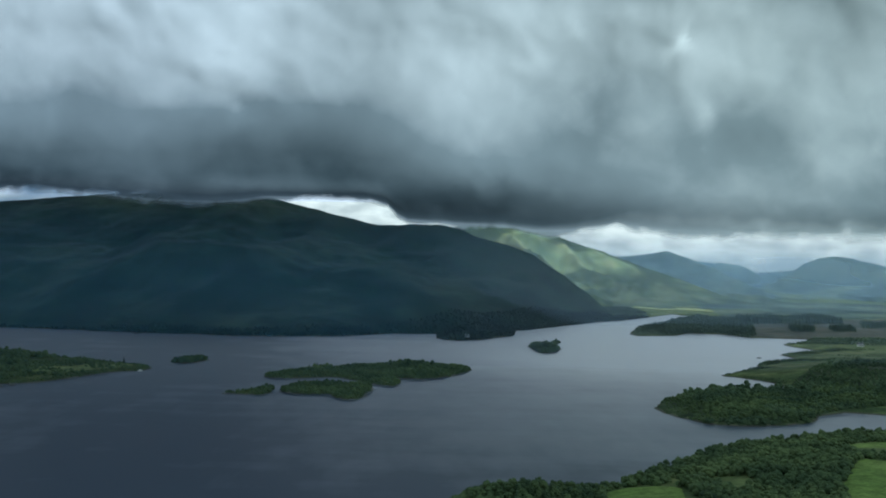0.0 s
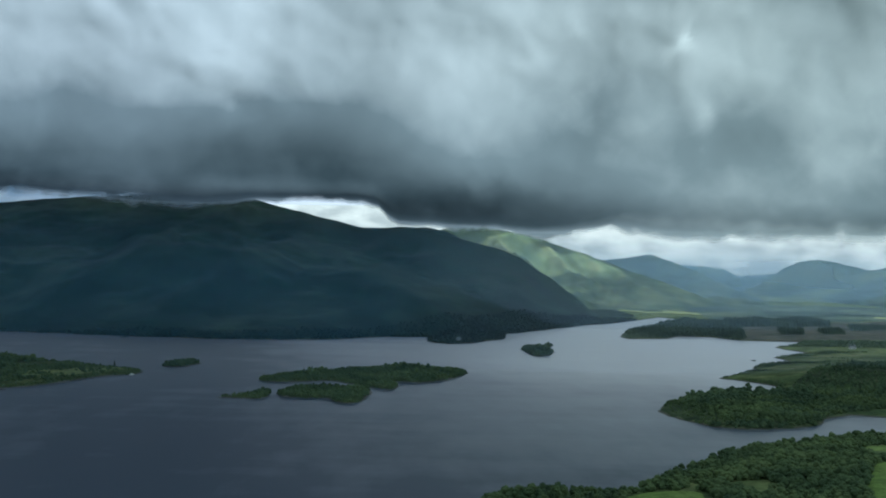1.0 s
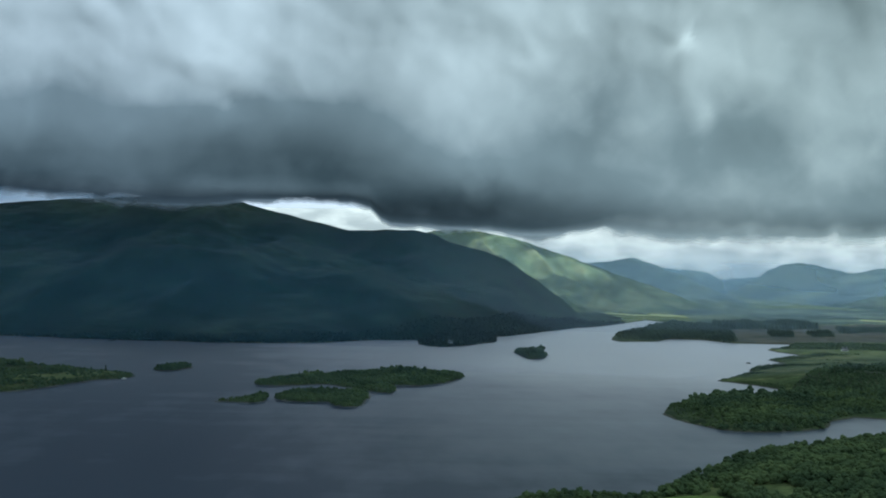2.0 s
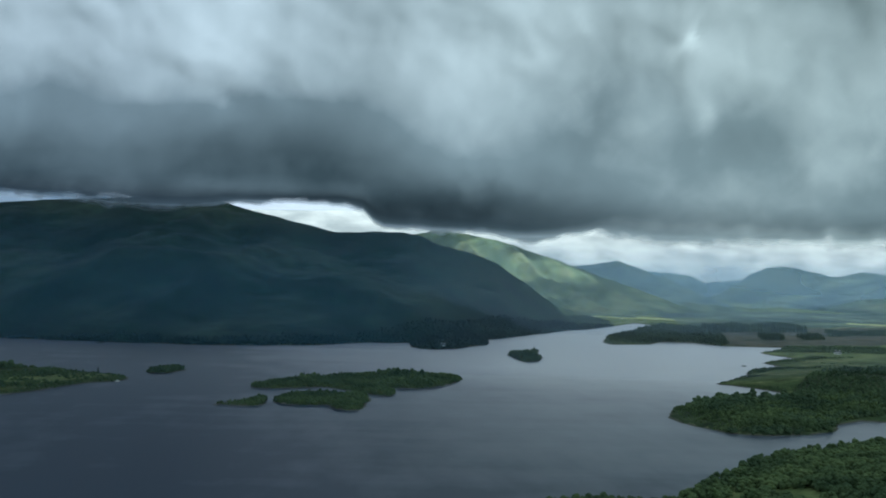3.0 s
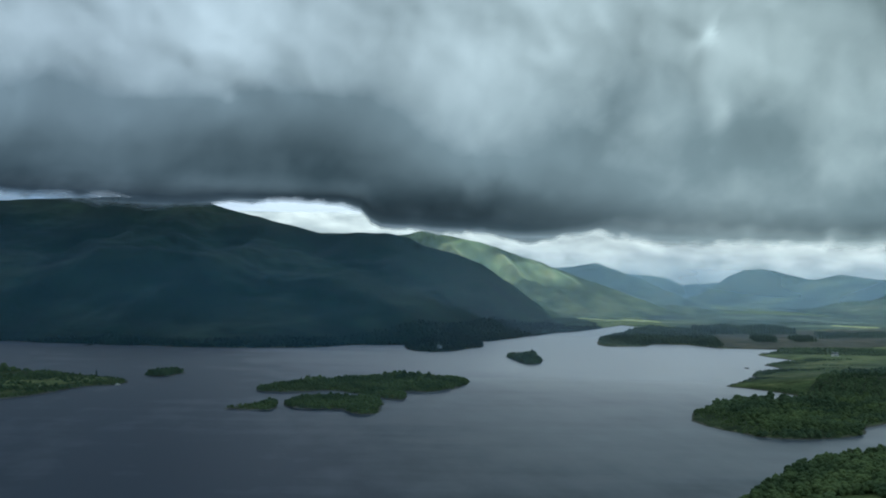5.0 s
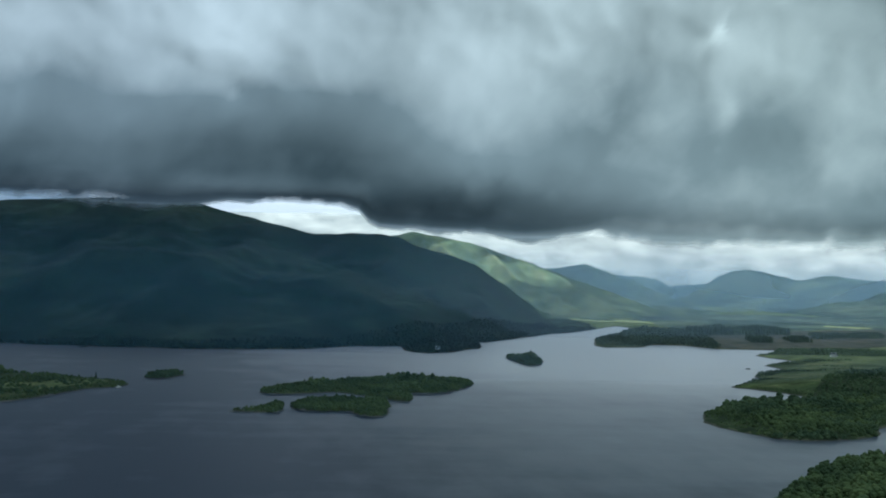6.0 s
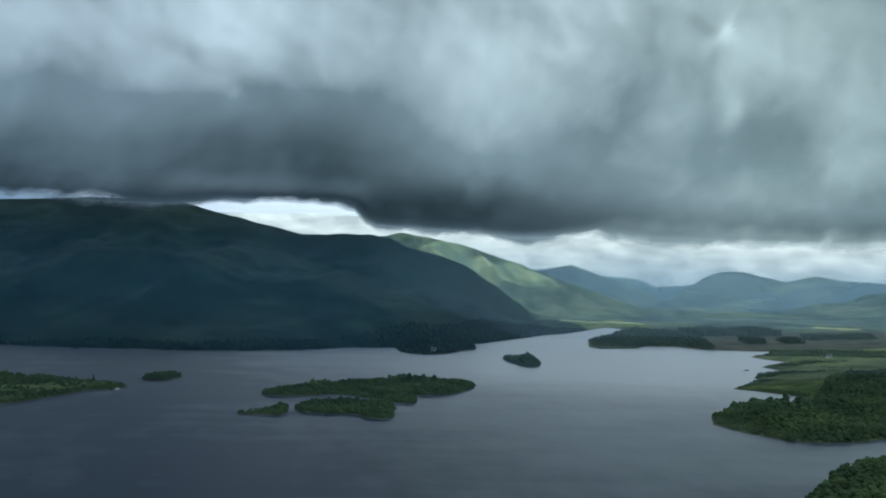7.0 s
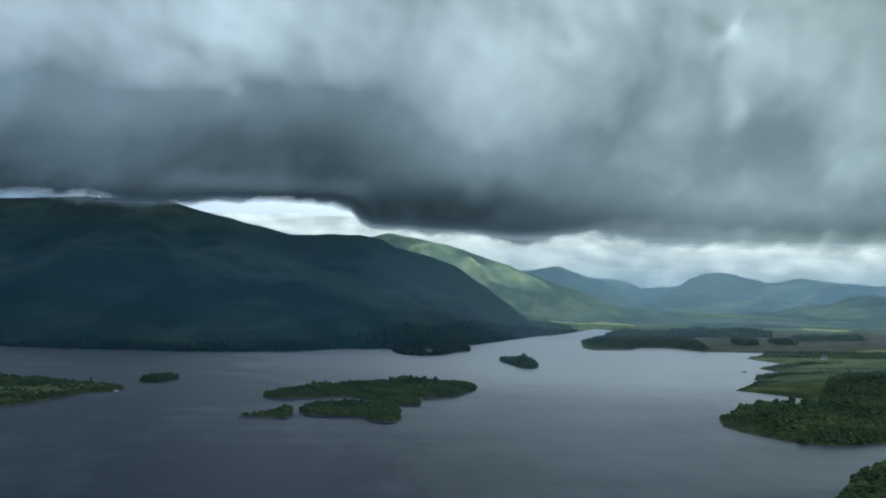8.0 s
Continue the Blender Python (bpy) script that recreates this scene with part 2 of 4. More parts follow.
def mesh_from(name, verts, faces, mat, smooth=True):
    me = bpy.data.meshes.new(name)
    faces = np.asarray(faces)
    k = faces.shape[1]
    me.vertices.add(len(verts))
    me.vertices.foreach_set("co", np.asarray(verts, np.float32).ravel())
    me.loops.add(faces.size)
    me.loops.foreach_set("vertex_index", faces.ravel().astype(np.int32))
    me.polygons.add(len(faces))
    me.polygons.foreach_set("loop_start", np.arange(0, faces.size, k, dtype=np.int32))
    me.polygons.foreach_set("use_smooth", np.full(len(faces), smooth))
    me.update(calc_edges=True)
    me.validate()
    me.materials.append(mat)
    return me


def lattice(xs, ys):
    gx, gy = np.meshgrid(xs, ys)
    return gx, gy


def grid_faces(nx, ny):
    i = np.arange(nx * ny).reshape(ny, nx)
    return np.stack([i[:-1, :-1], i[:-1, 1:], i[1:, 1:], i[1:, :-1]], -1).reshape(-1, 4)


def value_noise(x, y, seed=0):
    xi, yi = np.floor(x).astype(np.int64), np.floor(y).astype(np.int64)
    u, v = x - xi, y - yi
    u, v = u * u * u * (u * (u * 6 - 15) + 10), v * v * v * (v * (v * 6 - 15) + 10)

    def at(a, b):
        h = (a * 374761393 + b * 668265263 + seed * 974634533) & 0x7FFFFFFF
        h = ((h ^ (h >> 13)) * 1274126177) & 0x7FFFFFFF
        return ((h ^ (h >> 16)) & 0xFFFF) / 65535.0

    lo = at(xi, yi) * (1 - u) + at(xi + 1, yi) * u
    hi = at(xi, yi + 1) * (1 - u) + at(xi + 1, yi + 1) * u
    return lo * (1 - v) + hi * v


def fbm(x, y, size, octaves=4, seed=0, ridged=False):
    """Fractal noise about 0, from -0.5 to 0.5; ridged: sharp crests."""
    total, amp, norm = 0.0, 1.0, 0.0
    for o in range(octaves):
        n = value_noise(x / size * 2**o + 17.3 * o, y / size * 2**o - 9.1 * o, seed + o)
        if ridged:
            n = 1 - np.abs(2 * n - 1)
        total, norm, amp = total + amp * n, norm + amp, amp * 0.5
    return total / norm - 0.5


def smooth(a, b, x):
    t = np.clip((x - a) / (b - a), 0, 1)
    return t * t * (3 - 2 * t)


def inland(x, y, outline, wiggle=3.0):
    """Metres inside a closed outline (negative outside), with a ragged edge."""
    shape = np.shape(x)
    px = np.ravel(x) + wiggle * 2 * fbm(np.ravel(x), np.ravel(y), 28, 3, 3)
    py = np.ravel(y) + wiggle * 2 * fbm(np.ravel(x), np.ravel(y), 28, 3, 9)
    best, inside = np.full(px.shape, 1e9), np.zeros(px.shape, bool)
    for (ax, ay), (bx, by) in zip(outline, outline[1:] + outline[:1]):
        dx, dy = bx - ax, by - ay
        t = np.clip(((px - ax) * dx + (py - ay) * dy) / (dx * dx + dy * dy), 0, 1)
        best = np.minimum(best, (px - ax - t * dx) ** 2 + (py - ay - t * dy) ** 2)
        if ay != by:
            inside ^= ((ay > py) != (by > py)) & (px < ax + (py - ay) * dx / dy)
    return np.where(inside, 1, -1).reshape(shape) * np.sqrt(best).reshape(shape)


def rounded(points, steps=4):
    """A smooth closed outline through a few corners."""
    out, n = [], len(points)
    for i in range(n):
        p = [np.array(points[(i + k) % n], float) for k in (-1, 0, 1, 2)]
        for s in range(steps):
            t = s / steps
            out.append(tuple(0.5 * (2 * p[1] + (p[2] - p[0]) * t + (2 * p[0] - 5 * p[1] + 4 * p[2] - p[3]) * t**2 + (3 * p[1] - p[0] - 3 * p[2] + p[3]) * t**3)))
    return out


# The plan of the shores
EAST_SHORE = [(520, 2490), (549, 2392), (430, 2130), (360, 2015), (311, 1820), (318, 1780), (386, 1810), (416, 1870), (470, 1876), (506, 1808), (605, 1815),
              (553, 1711), (521, 1690), (520, 1672), (523, 1632), (537, 1581), (530, 1570), (508, 1555), (480, 1530), (458, 1496), (459, 1482), (461, 1440), (462, 1416),
              (444, 1419), (413, 1401), (398, 1372), (384, 1342), (377, 1314), (362, 1297), (345, 1272), (310, 1217), (311, 1207), (322, 1200), (336, 1178), (351, 1145), (350, 1115), (340, 1082), (296, 1062), (240, 1040), (200, 988), (183, 938), (188, 910), (195, 885), (208, 858), (233, 850), (268, 861), (297, 881)]
EAST_SHORE += [(312, 915), (347, 943), (378, 932), (430, 905), (470, 876), (462, 858), (405, 850), (350, 838), (318, 818), (282, 800), (248, 780), (205, 752), (172, 718),
               (146, 682), (122, 642), (96, 612), (66, 590), (27, 584), (8, 556), (0, 512), (14, 440), (120, 330), (400, 150), (900, -300), (4900, -900), (4900, 4900), (700, 4900)]
WEST_SHORE = [(520, 2490), (443, 2343), (360, 2193), (300, 2120), (227, 1988), (130, 1826), (112, 1695), (91, 1673), (62, 1610), (25, 1594), (-1, 1622), (0, 1712), (-73, 1686),
              (-139, 1612), (-224, 1585), (-293, 1572), (-454, 1592), (-623, 1610), (-1200, 1640), (-4900, 1500), (-4900, 4900), (700, 4900)]


def land_height(x, y):
    d = np.maximum(inland(x, y, EAST_SHORE), inland(x, y, WEST_SHORE))
    land = np.maximum(d, 0)
    h = 1.2 * (1 - np.exp(-land / 2.5)) + 1.6 * (1 - np.exp(-land / 20)) + 0.006 * np.minimum(land, 600) + 5.0 * fbm(x, y, 90, 4, 21) * np.clip(land / 50, 0, 1)
    h += 11 * np.exp(-((x - 480) ** 2 + (y - 1190) ** 2) / 110**2) * np.clip(land / 60, 0, 1)
    h += 9 * np.exp(-((x - 260) ** 2 + (y - 610) ** 2) / 130**2) * np.clip(land / 60, 0, 1)
    h += 8 * np.exp(-((x - 35) ** 2 + (y - 542) ** 2) / 34**2) * np.clip(land / 14, 0, 1)
    h += 1 * np.exp(-((x - 265) ** 2 + (y - 980) ** 2) / 55**2) * np.clip(land / 40, 0, 1)
    h += 0.004 * np.clip(y - 2500, 0, 2400)
    return np.where(d > 0, h, np.maximum(d * 0.18, -10))


def build_ground():
    xs = np.r_[np.linspace(-4900, -720, 22), np.arange(-700, 760, 6.0), np.arange(772, 1500, 24.0), np.linspace(1560, 4900, 22)]
    ys = np.r_[np.linspace(-3500, 320, 14), np.arange(400, 1000, 5.0), np.arange(1000, 1900, 7.0), np.arange(1910, 2800, 20.0), np.linspace(2850, 4900, 26)]
    gx, gy = lattice(xs, ys)
    z = land_height(gx, gy)
    me = mesh_from("ground", np.stack([gx, gy, z], -1).reshape(-1, 3), grid_faces(len(xs), len(ys)), GROUND)
    tagged(new("ground", me), "grassy lochside land with stony shores, moor and valley floor", "ground", kind="structure")


build_ground()

xs, ys = np.linspace(-4900, 4900, 50), np.linspace(-3500, 4900, 44)
gx, gy = lattice(xs, ys)
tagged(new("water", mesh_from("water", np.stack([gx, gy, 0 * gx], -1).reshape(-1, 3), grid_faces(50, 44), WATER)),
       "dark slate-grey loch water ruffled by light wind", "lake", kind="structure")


# Hills
def ridge_height(x, y, ridge, back=700.0, front=900.0, base=None, seed=0, rough=1.0, power=1.0, cut=0.30, size=210, slant=0.0):
    """Height of a hill below a crest line of (x, y, z); its front runs down to the outline base or over a width."""
    best, crest, side = np.full(x.shape, 1e9), np.zeros(x.shape), np.zeros(x.shape)
    for (ax, ay, az), (bx, by, bz) in zip(ridge, ridge[1:]):
        dx, dy = bx - ax, by - ay
        t = np.clip(((x - ax) * dx + (y - ay) * dy) / (dx * dx + dy * dy), 0, 1)
        d = np.hypot(x - ax - t * dx, y - ay - t * dy)
        near = d < best
        tt = t * t * (3 - 2 * t) * 0.3 + t * 0.7
        crest, side, best = np.where(near, az + (bz - az) * tt, crest), np.where(near, dx * (y - ay) - dy * (x - ax), side), np.minimum(best, d)
    if base is not None:
        foot = np.maximum(inland(x, y, base, 6), 0)
        s = foot / (foot + best + 1e-6)
    else:
        s = 1 - np.clip(best / front, 0, 1)
    s = np.where(side > 0, 1 - np.clip(best / back, 0, 1), s)
    h = crest * s**power
    # ribs and gullies that run down the slope
    lean = x + slant * y + 90 * fbm(x, y, 260, 3, seed)
    gully = fbm(lean, y * 0.42 + 40 * fbm(x, y, 160, 3, seed + 8), size, 5, seed + 5, True) - 0.2
    wide = fbm(x, y, 420, 4, seed + 11)
    free = 4 * s * (1 - s) + 0.02
    return h + rough * crest * free * (cut * gully + 0.16 * wide) + 3.0 * rough * fbm(x, y, 40, 3, seed + 2) * np.minimum(4 * s, 1) - (0.3 if base is not None else 2.0 * (1 - s) ** 4 + 3)


def build_hill(name, label, ridge, x0, x1, y0, y1, step, mat, **shape):
    xs, ys = np.arange(x0, x1 + step, step), np.arange(y0, y1 + step, step)
    gx, gy = lattice(xs, ys)
    z = ridge_height(gx, gy, ridge, **shape)
    me = mesh_from(name, np.stack([gx, gy, z], -1).reshape(-1, 3), grid_faces(len(xs), len(ys)), mat)
    return tagged(new(name, me), label, "mountain")


DARK_RIDGE = [(-1700, 2500, 190), (-1000, 2510, 210), (-729, 2500, 234), (-560, 2500, 244), (-411, 2500, 246), (-283, 2500, 215), (-218, 2500, 199), (-142, 2495, 181), (-80, 2490, 184), (0, 2480, 185),
              (40, 2470, 179), (80, 2465, 161), (150, 2460, 145), (200, 2455, 128), (262, 2450, 88), (320, 2450, 48), (372, 2450, 8)]
GREEN_RIDGE = [(-620, 3320, 180), (-420, 3320, 213), (-300, 3310, 215), (-155, 3290, 199), (-60, 3275, 192), (0, 3260, 192), (139, 3238, 221), (198, 3238, 211), (296, 3238, 193), (444, 3220, 148), (510, 3210, 126), (610, 3180, 92), (720, 3120, 50), (820, 3060, 12)]
MID_RIDGE = [(480, 4300, 100), (671, 4270, 124), (778, 4261, 138), (862, 4261, 158), (930, 4255, 134), (993, 4250, 111), (1124, 4235, 42), (1210, 4225, 14)]
FAR_RIDGE = [(960, 4560, 100), (1061, 4550, 117), (1150, 4550, 112), (1222, 4550, 107), (1290, 4550, 77), (1428, 4540, 94), (1500, 4500, 80)]
PEAK_RIDGE = [(1270, 4340, 20), (1365, 4350, 86), (1420, 4350, 122), (1480, 4350, 146), (1538, 4350, 152), (1590, 4350, 146), (1648, 4340, 132), (1731, 4330, 118), (1900, 4300, 110)]
RIGHT_RIDGE = [(1150, 3980, 4), (1249, 4000, 30), (1340, 4000, 42), (1460, 4000, 70), (1588, 4000, 112), (1696, 3990, 137), (1828, 3980, 123), (2045, 3960, 115), (2400, 3920, 105)]

DARK_SHAPE = dict(base=WEST_SHORE, seed=31, power=0.85, back=600, cut=0.42, size=230, slant=-0.25)
RIGHT_SHAPE = dict(seed=67, front=1500, back=260, rough=1.05, power=1.15, cut=0.8, size=280, slant=0.3)
build_hill("mountain", "heather mountain above the loch, coloured dark for the cloud shadow on it", DARK_RIDGE, -1750, 450, 1560, 3150, 9, MOOR, **DARK_SHAPE)
build_hill("mountain", "green sunlit mountain with grassy spurs", GREEN_RIDGE, -640, 1000, 2560, 3700, 8, PASTURE_HILL, seed=47, front=640, back=420, rough=1.2, power=1.0, cut=0.68, size=180, slant=0.55)
build_hill("mountain", "blue-green mountain at the head of the valley", MID_RIDGE, 380, 1400, 2850, 4640, 12, FAR_HILL, seed=154, front=1330, back=360, power=1.15, rough=1.6, cut=0.85, size=240, slant=0.3)
build_hill("mountain", "pale far ridge closing the valley", FAR_RIDGE, 900, 1560, 4320, 4760, 12, FAR_HILL, seed=59, front=220, back=220, rough=1.6, cut=0.5)
build_hill("mountain", "rounded bluish peak beyond the valley", PEAK_RIDGE, 1200, 2000, 3650, 4560, 12, FAR_HILL, seed=61, front=700, back=220, power=1.05, rough=0.75, cut=0.9, size=220, slant=-0.3)
build_hill("mountain", "low green hill beside the valley mouth", RIGHT_RIDGE, 900, 2500, 2450, 4300, 12, FAR_HILL, **RIGHT_SHAPE)


# Clouds
def blot(u, v, cx, cy, rx, ry, amount):
    return amount * np.exp(-(((u - cx) / rx) ** 2 + ((v - cy) / ry) ** 2))


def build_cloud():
    """The rain cloud, shaped to fit the camera's view: a ragged lower edge beyond the islands, a face that rises
    towards the camera, and a flat deck overhead.
    """
    xs = np.r_[np.linspace(-1900, -660, 40), np.arange(-640, 1010, 4.0), np.linspace(1030, 2300, 40)]
    ex = [-1900, -620, -500, -430, -390, -305, -275, -245, -98, -72, -58, -44, 10, 90, 130, 180, 240, 320, 440, 530, 750, 2300]
    ez = [197, 197, 194, 189, 186, 186, 189, 194, 194, 188, 174, 167, 164, 162, 157, 158, 166, 158, 158, 160, 163, 172]
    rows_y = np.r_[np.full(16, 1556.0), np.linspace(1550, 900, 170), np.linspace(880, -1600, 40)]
    skirt = np.r_[np.linspace(-40, -2, 16), np.zeros(210)]
    gx, gy = lattice(xs, rows_y)
    hang = skirt[:, None] + 0 * gx
    edge = np.interp(gx, ex, ez)
    upper = np.interp(gx, [-1900, -500, -250, 150, 2300], [204, 200, 188, 162, 168])
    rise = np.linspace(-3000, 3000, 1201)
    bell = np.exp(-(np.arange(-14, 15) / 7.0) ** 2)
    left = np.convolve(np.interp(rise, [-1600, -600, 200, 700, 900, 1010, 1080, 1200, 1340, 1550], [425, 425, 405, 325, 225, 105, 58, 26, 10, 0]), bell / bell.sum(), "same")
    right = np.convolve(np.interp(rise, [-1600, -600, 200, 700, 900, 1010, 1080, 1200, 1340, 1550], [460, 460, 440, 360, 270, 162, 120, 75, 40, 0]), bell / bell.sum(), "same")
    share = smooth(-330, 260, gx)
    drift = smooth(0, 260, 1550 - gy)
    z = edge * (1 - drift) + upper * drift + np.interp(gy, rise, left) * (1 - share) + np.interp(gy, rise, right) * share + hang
    # view angles from the camera's path, so its billows look as tall as wide
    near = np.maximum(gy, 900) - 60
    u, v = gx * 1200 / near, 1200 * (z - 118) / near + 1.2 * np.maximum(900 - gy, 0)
    wu = u + 46 * fbm(u, v, 120, 4, 72)
    wv = v + 40 * fbm(u, v, 120, 4, 73)
    billow = fbm(wu, wv, 150, 4, 74)
    fine = fbm(wu + 0.3 * wv, wv, 34, 4, 76)
    inside = smooth(0, 60, v - 34)
    gy = gy - (22 * fbm(wu, wv, 150, 3, 74) + 3 * fine) * inside
    ragged = np.interp(gx, [-700, -420, -280, -60, 20, 200, 900], [1.5, 1.2, 0.5, 0.4, 0.9, 1.0, 1.2]) * (16 * fbm(u, v * 0.6, 70, 4, 77) + 14 * fbm(u, v, 24, 4, 78))
    soft = np.interp(gx, [-700, -350, -250, 150, 420, 900], [16, 15, 6, 6, 13, 22])
    over = z - edge + ragged + 4
    rim = smooth(-soft, 1.5 * soft, over)
    # the unseen western deck overhead is made darker to dim the water
    west = np.interp(wv, [40, 60, 90, 115, 140, 165, 190, 225, 290, 400, 3000], [0.90, 0.92, 0.95, 0.86, 0.67, 0.48, 0.34, 0.21, 0.10, 0.5, 0.75])
    east = np.interp(wv, [30, 50, 75, 110, 160, 220, 290, 400, 3000], [0.52, 0.52, 0.50, 0.46, 0.41, 0.33, 0.27, 0.3, 0.4])
    mix = smooth(-130, 60, wu)
    depth = west * (1 - mix) + east * mix + 0.26 * billow + 0.06 * fine
    # light and dark spots put into the cloud's colour
    for spot in ((-120, 128, 85, 50, 0.08), (40, 215, 95, 75, -0.10), (55, 62, 110, 32, 0.42), (186, 187, 40, 45, 0.08), (450, 110, 60, 50, -0.06),
                 (264, 246, 13, 11, -0.16), (300, 176, 15, 20, -0.10), (-228, 166, 20, 12, -0.08), (-222, 150, 24, 9, -0.06), (300, 235, 40, 40, -0.05), (365, 150, 60, 30, 0.06)):
        depth += blot(u + 30 * fine + 8 * billow, v + 30 * fine, *spot)
    depth += blot(u - 0.5 * (v - 262) + 12 * fine, v, 268, 262, 5, 22, -0.10)
    # the lower edge is lightened in its colour
    depth -= np.interp(gx, [-260, -200, 0, 300], [0.25, 0.62, 0.62, 0.5]) * np.exp(-np.maximum(1550 - gy, 0) / 45)
    depth -= 0.3 * (1 - smooth(0, 26, over)) * np.interp(gx, [-700, -260, -200, 100, 450], [1, 0.8, 0.3, 0.5, 0.9])
    count = (len(xs), len(rows_y))
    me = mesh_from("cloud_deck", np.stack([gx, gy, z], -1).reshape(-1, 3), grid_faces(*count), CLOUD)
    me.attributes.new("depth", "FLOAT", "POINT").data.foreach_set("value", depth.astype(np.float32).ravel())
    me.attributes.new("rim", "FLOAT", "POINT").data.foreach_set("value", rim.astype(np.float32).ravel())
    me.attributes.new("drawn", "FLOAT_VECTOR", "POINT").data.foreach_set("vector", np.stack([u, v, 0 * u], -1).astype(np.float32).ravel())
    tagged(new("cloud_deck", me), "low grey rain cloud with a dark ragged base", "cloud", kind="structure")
    # mostly unseen cloud added to shade the hills, broken open above the green one
    xs, ys = np.linspace(-3500, 3800, 200), np.linspace(1150, 4850, 150)
    gx, gy = lattice(xs, ys)
    z = 310 + 60 * fbm(gx, gy, 700, 3, 91) + 60 * smooth(300, 900, gx) * (1 - smooth(1200, 1700, gy))
    gap = np.minimum(((gx - 570) / 400) ** 2 + ((gy - 3020) / 310) ** 2, 0.5 + ((gx - 1550) / 700) ** 2 + ((gy - 3750) / 420) ** 2)
    rim = smooth(0.5, 1.5, gap + 2.6 * fbm(gx, gy, 130, 4, 95) + 0.72) * smooth(1120, 1560, gy) * (1 - smooth(4100, 4800, gy))
    # densest over the dark mountain, to keep light off it
    depth = 0.62 - 0.5 * smooth(1750, 2700, gy + 0.9 * gx) + 0.5 * fbm(gx, gy, 700, 4, 97)
    me = mesh_from("cloud_bank", np.stack([gx, gy, z], -1).reshape(-1, 3), grid_faces(200, 150), CLOUD_HIGH)
    me.attributes.new("depth", "FLOAT", "POINT").data.foreach_set("value", depth.astype(np.float32).ravel())
    me.attributes.new("rim", "FLOAT", "POINT").data.foreach_set("value", rim.astype(np.float32).ravel())
    me.attributes.new("drawn", "FLOAT_VECTOR", "POINT").data.foreach_set("vector", np.stack([gx, 0.38 * gy, z], -1).astype(np.float32).ravel())
    tagged(new("cloud_bank", me), "broken cloud added to shade the mountains, with a sunny gap", "cloud", kind="structure")


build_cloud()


def hang_haze_sheet(y0, share, low=0.0, seed=0, reach=1e9, top=215, mat=None, east=1e9, span=(-2600, 3400)):
    """A thin sheet added across the valley to stand in for haze, faint at its foot and its top."""
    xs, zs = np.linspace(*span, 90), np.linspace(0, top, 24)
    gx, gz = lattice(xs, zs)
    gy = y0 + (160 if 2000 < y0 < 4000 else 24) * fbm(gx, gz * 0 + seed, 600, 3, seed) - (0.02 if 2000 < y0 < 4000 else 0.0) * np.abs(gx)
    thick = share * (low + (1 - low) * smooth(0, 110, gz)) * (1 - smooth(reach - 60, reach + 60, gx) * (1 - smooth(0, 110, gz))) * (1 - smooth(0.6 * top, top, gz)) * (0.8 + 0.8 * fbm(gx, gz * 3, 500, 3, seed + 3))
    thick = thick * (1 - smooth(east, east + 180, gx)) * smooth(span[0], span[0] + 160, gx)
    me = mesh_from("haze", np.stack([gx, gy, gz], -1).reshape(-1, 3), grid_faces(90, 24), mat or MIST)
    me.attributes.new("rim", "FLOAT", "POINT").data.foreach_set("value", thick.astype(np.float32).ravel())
    tagged(new("haze", me), "thin sheet added across the valley to stand in for blue haze", "haze", kind="structure")


def cling_mist():
    """Grey mist behind the shoulder of the dark mountain."""
    xs, zs = np.linspace(-2600, -420, 60), np.linspace(120, 330, 24)
    gx, gz = lattice(xs, zs)
    gy = 2680 + 60 * fbm(gx, gz, 400, 3, 41)
    thick = 0.95 * (1 - smooth(-640, -430, gx + 120 * fbm(gx, gz * 4, 160, 3, 43))) * (0.75 + 1.3 * fbm(gx, gz * 4, 120, 4, 45))
    me = mesh_from("mist", np.stack([gx, gy, gz], -1).reshape(-1, 3), grid_faces(60, 24), MIST)
    me.attributes.new("rim", "FLOAT", "POINT").data.foreach_set("value", np.clip(thick, 0, 1).astype(np.float32).ravel())
    tagged(new("mist", me), "grey mist clinging behind the mountain top", "mist", kind="structure")


cling_mist()
# sheets added at several distances in place of haze in the air
hang_haze_sheet(700, 0.085, 0.0, 63, top=160, mat=BLUE_HAZE, east=-70)
hang_haze_sheet(1572, 0.115, 0.7, 3, -10, mat=BLUE_HAZE, east=-40, span=(-2600, 150))
hang_haze_sheet(1250, 0.085, 1.0, 43, span=(-60, 3400))
hang_haze_sheet(2050, 0.11, 1.0, 53, span=(-60, 3400))
hang_haze_sheet(2720, 0.20, 0.8, 13)
hang_haze_sheet(3480, 0.38, 0.9, 23)
hang_haze_sheet(4450, 0.38, 1.0, 33, top=170)


# Islands
def island_height(x, y, outline, top):
    d = inland(x, y, outline, 2.0)
    return np.where(d > 0, 0.9 * (1 - np.exp(-d / 2)) + top * (1 - np.exp(-d / 11)) + 0.6 * fbm(x, y, 14, 3, 5), np.maximum(d * 0.35, -4))


